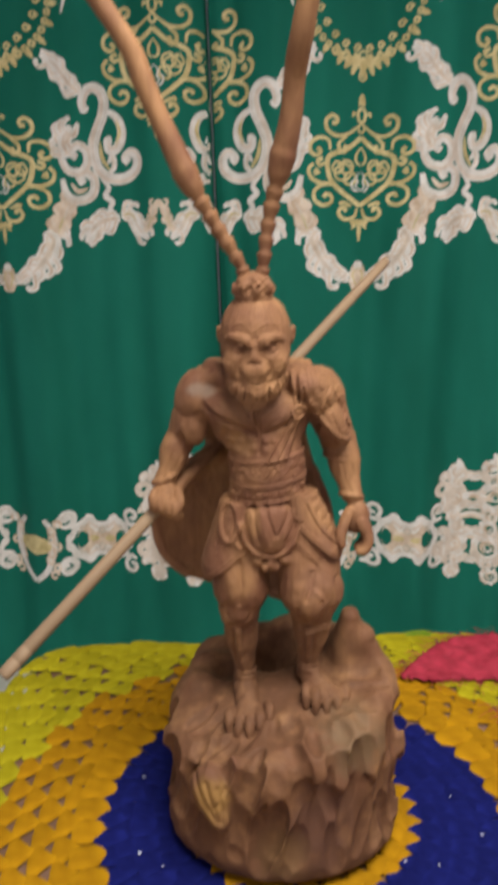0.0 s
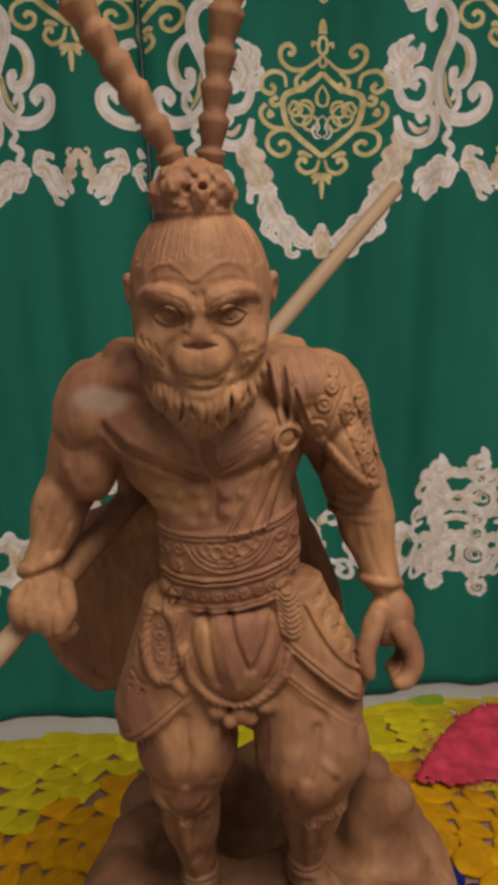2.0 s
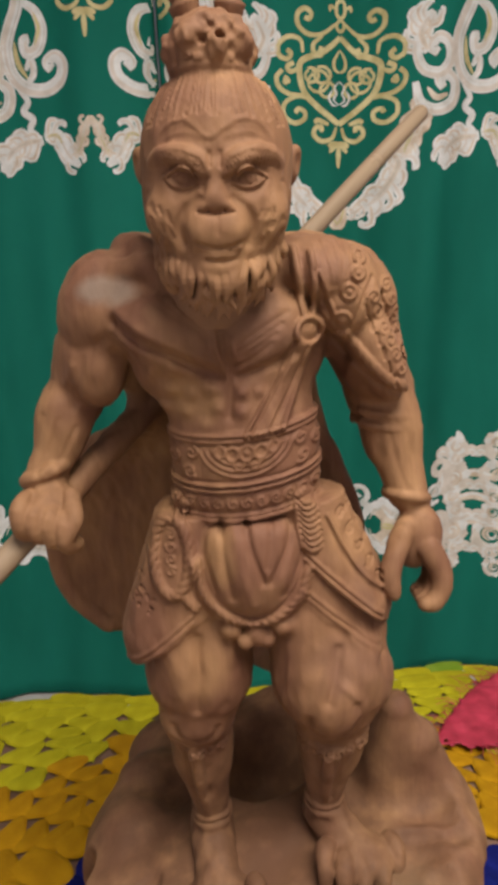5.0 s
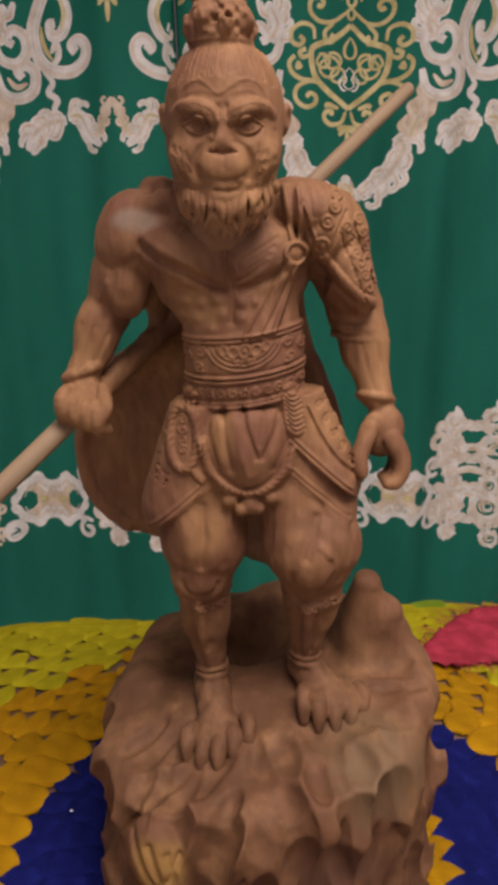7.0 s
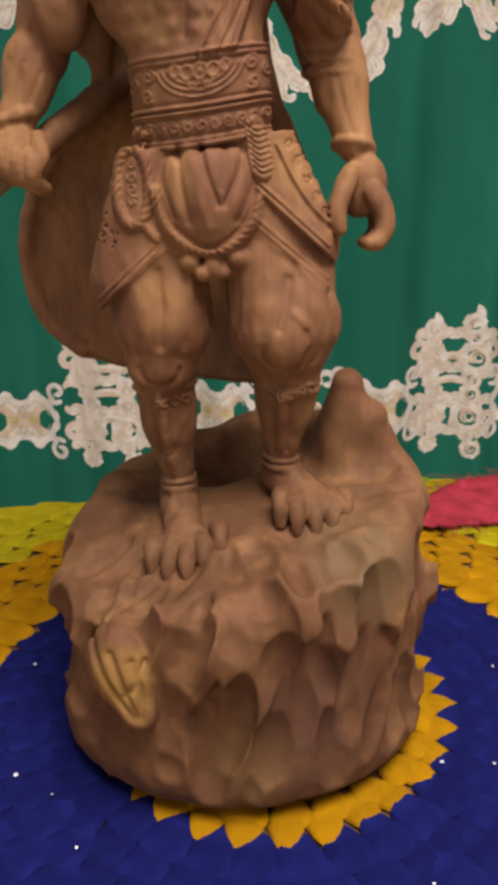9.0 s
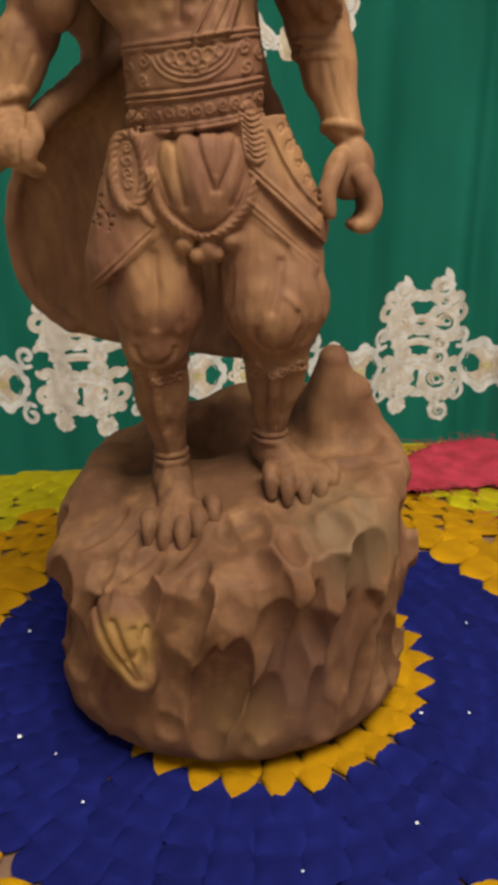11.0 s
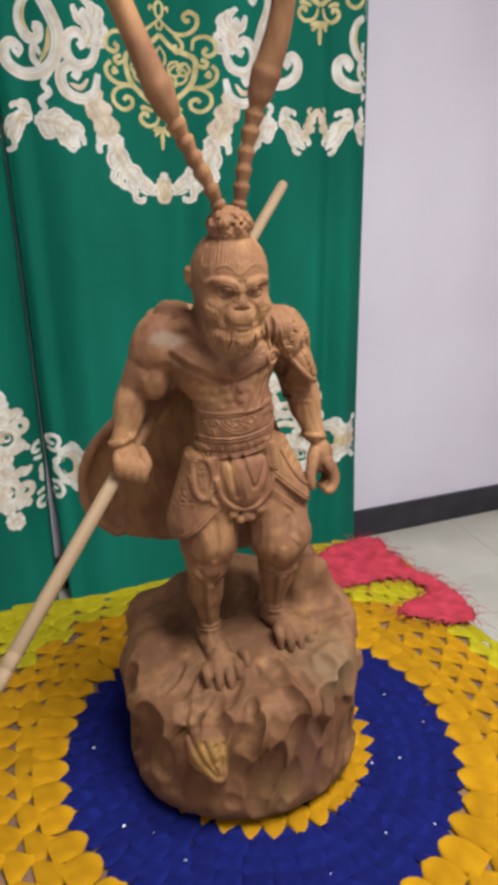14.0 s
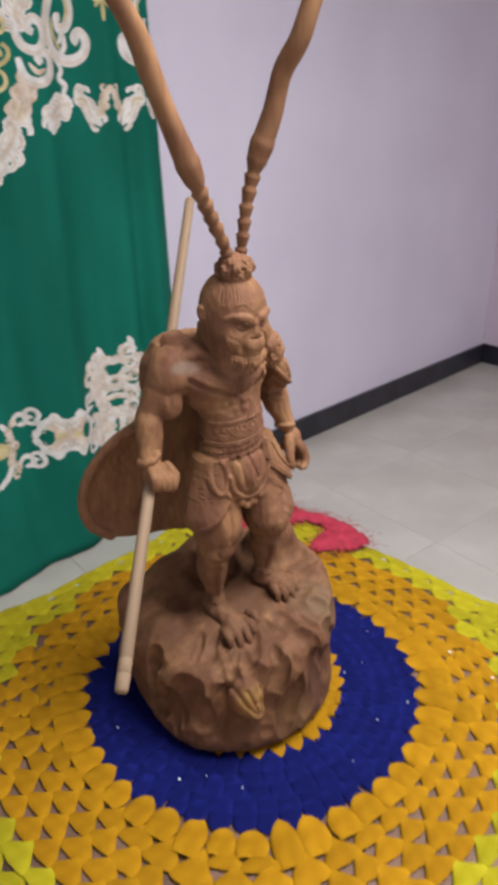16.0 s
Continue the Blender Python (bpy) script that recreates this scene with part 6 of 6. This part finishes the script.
    q.rough(lambda x, y, z: 0.0008 * (noise_a(x * 260 + 80, y * 260 + 80, z * 160 + 400) - 0.5) + np.where(z > 1.4545, 0.0026, 0.0) * (noise_b(x * 330 + 80, y * 330 + 80, z * 250 + 400) - 0.5))


def plume(path, r0, r1, beads, n=150):
    """A long tapering plume: ringed near its root, smooth further up."""
    p = spline(path, n)
    run = np.concatenate([[0], np.cumsum(np.linalg.norm(np.diff(p, axis=0), axis=1))])
    verts, faces, seg = [], [], 14
    side = np.array((0.0, 1.0, 0.0))
    for i in range(n):
        d = p[min(i + 1, n - 1)] - p[max(i - 1, 0)]
        d /= np.linalg.norm(d)
        a = np.cross(d, side)
        a /= np.linalg.norm(a)
        b = np.cross(a, d)
        s = run[i]
        r = np.interp(s, (0, 0.10, 0.13, 0.20, 0.45), (0.82 * r0, 1.16 * r0, 1.04 * r1, r1 * 0.92, r1 * 0.82))
        if s < beads:
            f = (s / 0.0165) % 1.0
            r *= 0.72 + 0.46 * f ** 0.8
        elif s < beads + 0.02:
            r *= 1.08
        r *= 1 + 0.04 * math.sin(60 * s)
        for j in range(seg):
            t = 2 * math.pi * j / seg
            verts.append(p[i] + r * (math.cos(t) * a + math.sin(t) * b))
    for i in range(n - 1):
        for j in range(seg):
            k, l = i * seg + j, i * seg + (j + 1) % seg
            faces.append((k, l, l + seg, k + seg))
    return np.array(verts), np.array(faces)


rock = Carving((-0.175, -0.155, 0.74), (0.205, 0.235, 1.07), 0.0016)
carve_rock(rock)
body = Carving((-0.19, -0.07, 0.905), (0.14, 0.185, 1.392), 0.00095)
carve_body(body)
head = Carving((-0.075, -0.09, 1.325), (0.040, 0.05, 1.50), 0.00085)
carve_head(head)
pieces = [rock.skin(), body.skin(), head.skin()]
pieces[2][0][:, 1] -= 0.006
for path in ([(-0.026, -0.026, 1.470), (-0.032, -0.029, 1.490), (-0.060, -0.036, 1.535), (-0.082, -0.042, 1.572), (-0.112, -0.042, 1.635), (-0.128, -0.042, 1.672), (-0.140, -0.042, 1.702), (-0.172, -0.042, 1.750), (-0.205, -0.042, 1.80), (-0.23, -0.04, 1.86), (-0.245, -0.04, 1.93)],
             [(-0.008, -0.026, 1.470), (-0.006, -0.029, 1.490), (0.000, -0.032, 1.535), (0.010, -0.038, 1.580), (0.022, -0.052, 1.630), (0.026, -0.064, 1.67), (0.032, -0.084, 1.70), (0.042, -0.095, 1.74), (0.07, -0.10, 1.79), (0.10, -0.10, 1.85), (0.12, -0.10, 1.93)]):
    pieces.append(plume(path, 0.0078, 0.0122, 0.115))
all_v, all_f, start = [], [], 0
for v, f in pieces:
    all_v.append(v)
    all_f.append(f + start)
    start += len(v)
all_v, all_f = np.vstack(all_v).astype(np.float32), np.vstack(all_f).astype(np.int32)
statue_me = bpy.data.meshes.new("wooden_statue")
statue_me.vertices.add(len(all_v))
statue_me.vertices.foreach_set("co", all_v.ravel())
statue_me.loops.add(all_f.size)
statue_me.loops.foreach_set("vertex_index", all_f.ravel())
statue_me.polygons.add(len(all_f))
statue_me.polygons.foreach_set("loop_start", np.arange(0, all_f.size, 4, dtype=np.int32))
statue_me.polygons.foreach_set("use_smooth", np.ones(len(all_f), bool))
statue_me.update(calc_edges=True)
statue_me.validate()
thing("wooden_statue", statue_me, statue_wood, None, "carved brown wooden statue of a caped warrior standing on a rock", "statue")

# ---- staff ----
tip, foot = Vector((0.181, 0.342, 1.496)), Vector((-0.286, -0.152, 1.059))
axis = (tip - foot)
length = axis.length
low = [(0.0, 0.0062), (0.003, 0.0076), (0.0195, 0.0080), (0.0200, 0.0074), (0.0212, 0.0074), (0.0217, 0.0079), (0.0360, 0.0079), (0.0365, 0.0075), (0.0378, 0.0075), (0.0383, 0.0079)]
high = [(0.0, 0.0066), (0.003, 0.0078), (0.060, 0.0079), (0.094, 0.0079), (0.0945, 0.0075), (0.0960, 0.0075), (0.0965, 0.0079), (0.1010, 0.0079), (0.1015, 0.0075), (0.1030, 0.0075), (0.1035, 0.0079)]
prof = low + [(length * u, 0.0079) for u in (0.2, 0.4, 0.6, 0.8)] + [(length - a, r) for a, r in reversed(high)]
verts, faces, seg = [], [], 20
for s, r in prof:
    for j in range(seg):
        verts.append((r * math.cos(2 * math.pi * j / seg), r * math.sin(2 * math.pi * j / seg), s))
for i in range(len(prof) - 1):
    for j in range(seg):
        k, l = i * seg + j, i * seg + (j + 1) % seg
        faces.append((k, l, l + seg, k + seg))
faces += [tuple(range(seg))[::-1], tuple((len(prof) - 1) * seg + j for j in range(seg))]
staff = thing("wooden_staff", mesh_of("wooden_staff", verts, faces), staff_wood, None, "plain pale wooden staff held in the statue's fist", "staff")
staff.matrix_world = Matrix.Translation(foot) @ axis.to_track_quat("Z", "Y").to_matrix().to_4x4()

# ---- red gauze on the cloth ----
edge = spline([(0.232, 0.360), (0.283, 0.430), (0.340, 0.490), (0.400, 0.512), (0.472, 0.520), (0.486, 0.450), (0.492, 0.380), (0.515, 0.330), (0.535, 0.268), (0.505, 0.176), (0.430, 0.200), (0.388, 0.245), (0.440, 0.270), (0.478, 0.290), (0.460, 0.344), (0.410, 0.352), (0.330, 0.350), (0.285, 0.342)], 150)


def inside(x, y):
    hit = False
    for (ax, ay), (bx, by) in zip(edge, np.roll(edge, -1, axis=0)):
        if (ay > y) != (by > y) and x < ax + (y - ay) / (by - ay) * (bx - ax):
            hit = not hit
    return hit


def lie(x, y):
    """The gauze's height over the cloth."""
    over = max(0.0, x - 0.51)
    return TOP + 0.0165 + 0.004 * noise.noise((x * 28, y * 28, 0)) + 0.0025 * noise.noise((x * 80, y * 80, 2)) - 0.25 * over


STEP = 0.005
nodes, verts, faces = {}, [], []
for i in range(70):
    for j in range(80):
        x, y = 0.22 + STEP * i, 0.16 + STEP * j
        w = 0.009 * noise.noise((x * 90, y * 90, 5)) + 0.004 * noise.noise((x * 260, y * 260, 5))
        if inside(x + w, y + w):
            for a, b in ((0, 0), (1, 0), (1, 1), (0, 1)):
                if (i + a, j + b) not in nodes:
                    px, py = 0.22 + STEP * (i + a), 0.16 + STEP * (j + b)
                    px, py = px + 0.003 * noise.noise((px * 200, py * 200, 1)), py + 0.003 * noise.noise((px * 200, py * 200, 9))
                    nodes[i + a, j + b] = len(verts)
                    verts.append((px, py, lie(px, py)))
            faces.append(tuple(nodes[i + a, j + b] for a, b in ((0, 0), (1, 0), (1, 1), (0, 1))))
gauze = thing("gauze_scarf", None, label="torn red gauze scarf with frayed threads on the crochet cloth", category="scarf")
sheet = thing("sheet", mesh_of("sheet", verts, faces), red_gauze, gauze)
thick = sheet.modifiers.new("thick", "SOLIDIFY")
thick.thickness = 0.0008


def thread(pts, r, n=10, seg=5):
    p = spline(pts, n)
    vs, fs = [], []
    for i in range(n):
        d = Vector(p[min(i + 1, n - 1)] - p[max(i - 1, 0)]).normalized()
        a = d.cross(Vector((0.3, 0.2, 1))).normalized()
        b = d.cross(a)
        for j in range(seg):
            t = 2 * math.pi * j / seg
            vs.append(Vector(p[i]) + r * (math.cos(t) * a + math.sin(t) * b))
    for i in range(n - 1):
        for j in range(seg):
            k, l = i * seg + j, i * seg + (j + 1) % seg
            fs.append((k, l, l + seg, k + seg))
    return vs, fs


rnd = random.Random(4)
all_v, all_f = [], []
for i in [k % 150 for k in range(400)]:
    if rnd.random() < 0.8:
        x, y = edge[i]
        q, p0 = edge[(i + 2) % 150], edge[i - 2]
        d = np.array((q[1] - p0[1], -(q[0] - p0[0])))
        d = -d / (np.linalg.norm(d) + 1e-9)
        l = rnd.uniform(0.008, 0.028) if rnd.random() < 0.88 else rnd.uniform(0.030, 0.055)
        a = rnd.uniform(-1.1, 1.1)
        d = np.array((d[0] * math.cos(a) - d[1] * math.sin(a), d[0] * math.sin(a) + d[1] * math.cos(a)))
        h = rnd.uniform(-0.002, 0.006)
        pts = [(x - d[0] * 0.006, y - d[1] * 0.006, lie(x, y) + 0.0008), (x + d[0] * l * 0.5, y + d[1] * l * 0.5, lie(x, y) + 0.002 + h), (x + d[0] * l, y + d[1] * l + rnd.uniform(-0.006, 0.006), lie(x, y) - 0.003 + h)]
        v, f = thread(pts, 0.00035)
        all_f += [tuple(k + len(all_v) for k in q) for q in f]
        all_v += v
fringe = thing("fringe", mesh_of("fringe", [tuple(v) for v in all_v], all_f), red_gauze, gauze)
tagged(fringe, kind="stuff")

# ---- lint on the blue rounds ----
def speck(x, y, r):
    bm = bmesh.new()
    bmesh.ops.create_icosphere(bm, subdivisions=1, radius=r)
    for v in bm.verts:
        v.co *= 0.6 + 0.7 * rnd.random()
        v.co.z *= 0.4
    ob = part("lint", bm, lint_white, None)
    ob.location = (x, y, TOP + 0.0122)
    tagged(ob, "tiny white fleck of lint caught in the blue yarn", "lint", "lint flecks")


for x, y, r in ((0.174, -0.064, 0.0036), (0.138, -0.170, 0.0026), (-0.167, -0.060, 0.0046), (-0.187, 0.083, 0.0034), (-0.106, -0.130, 0.0022), (-0.134, -0.081, 0.0018), (0.258, 0.055, 0.0024), (0.284, -0.016, 0.0030), (0.215, -0.068, 0.0026), (0.354, -0.150, 0.0050), (0.357, -0.236, 0.0056), (0.05, -0.20, 0.0018), (0.203, -0.178, 0.0030)):
    speck(x, y, 0.5 * r)

# ---- floor tiles ----
tile_me = bpy.data.meshes.new("tile")
bm = box_bm(0.0007, 0.5993, 0.0007, 0.5993, -0.006, 0.0, 0.0008, 1)
bm.to_mesh(tile_me)
bm.free()
tile_me.materials.append(floor_tile)
for i in range(-8, 5):
    for j in range(-8, 3):
        tile = thing("tile", tile_me, None, floor)
        tile.location = (1.62 + 0.6 * i, 0.76 + 0.6 * j, 0)
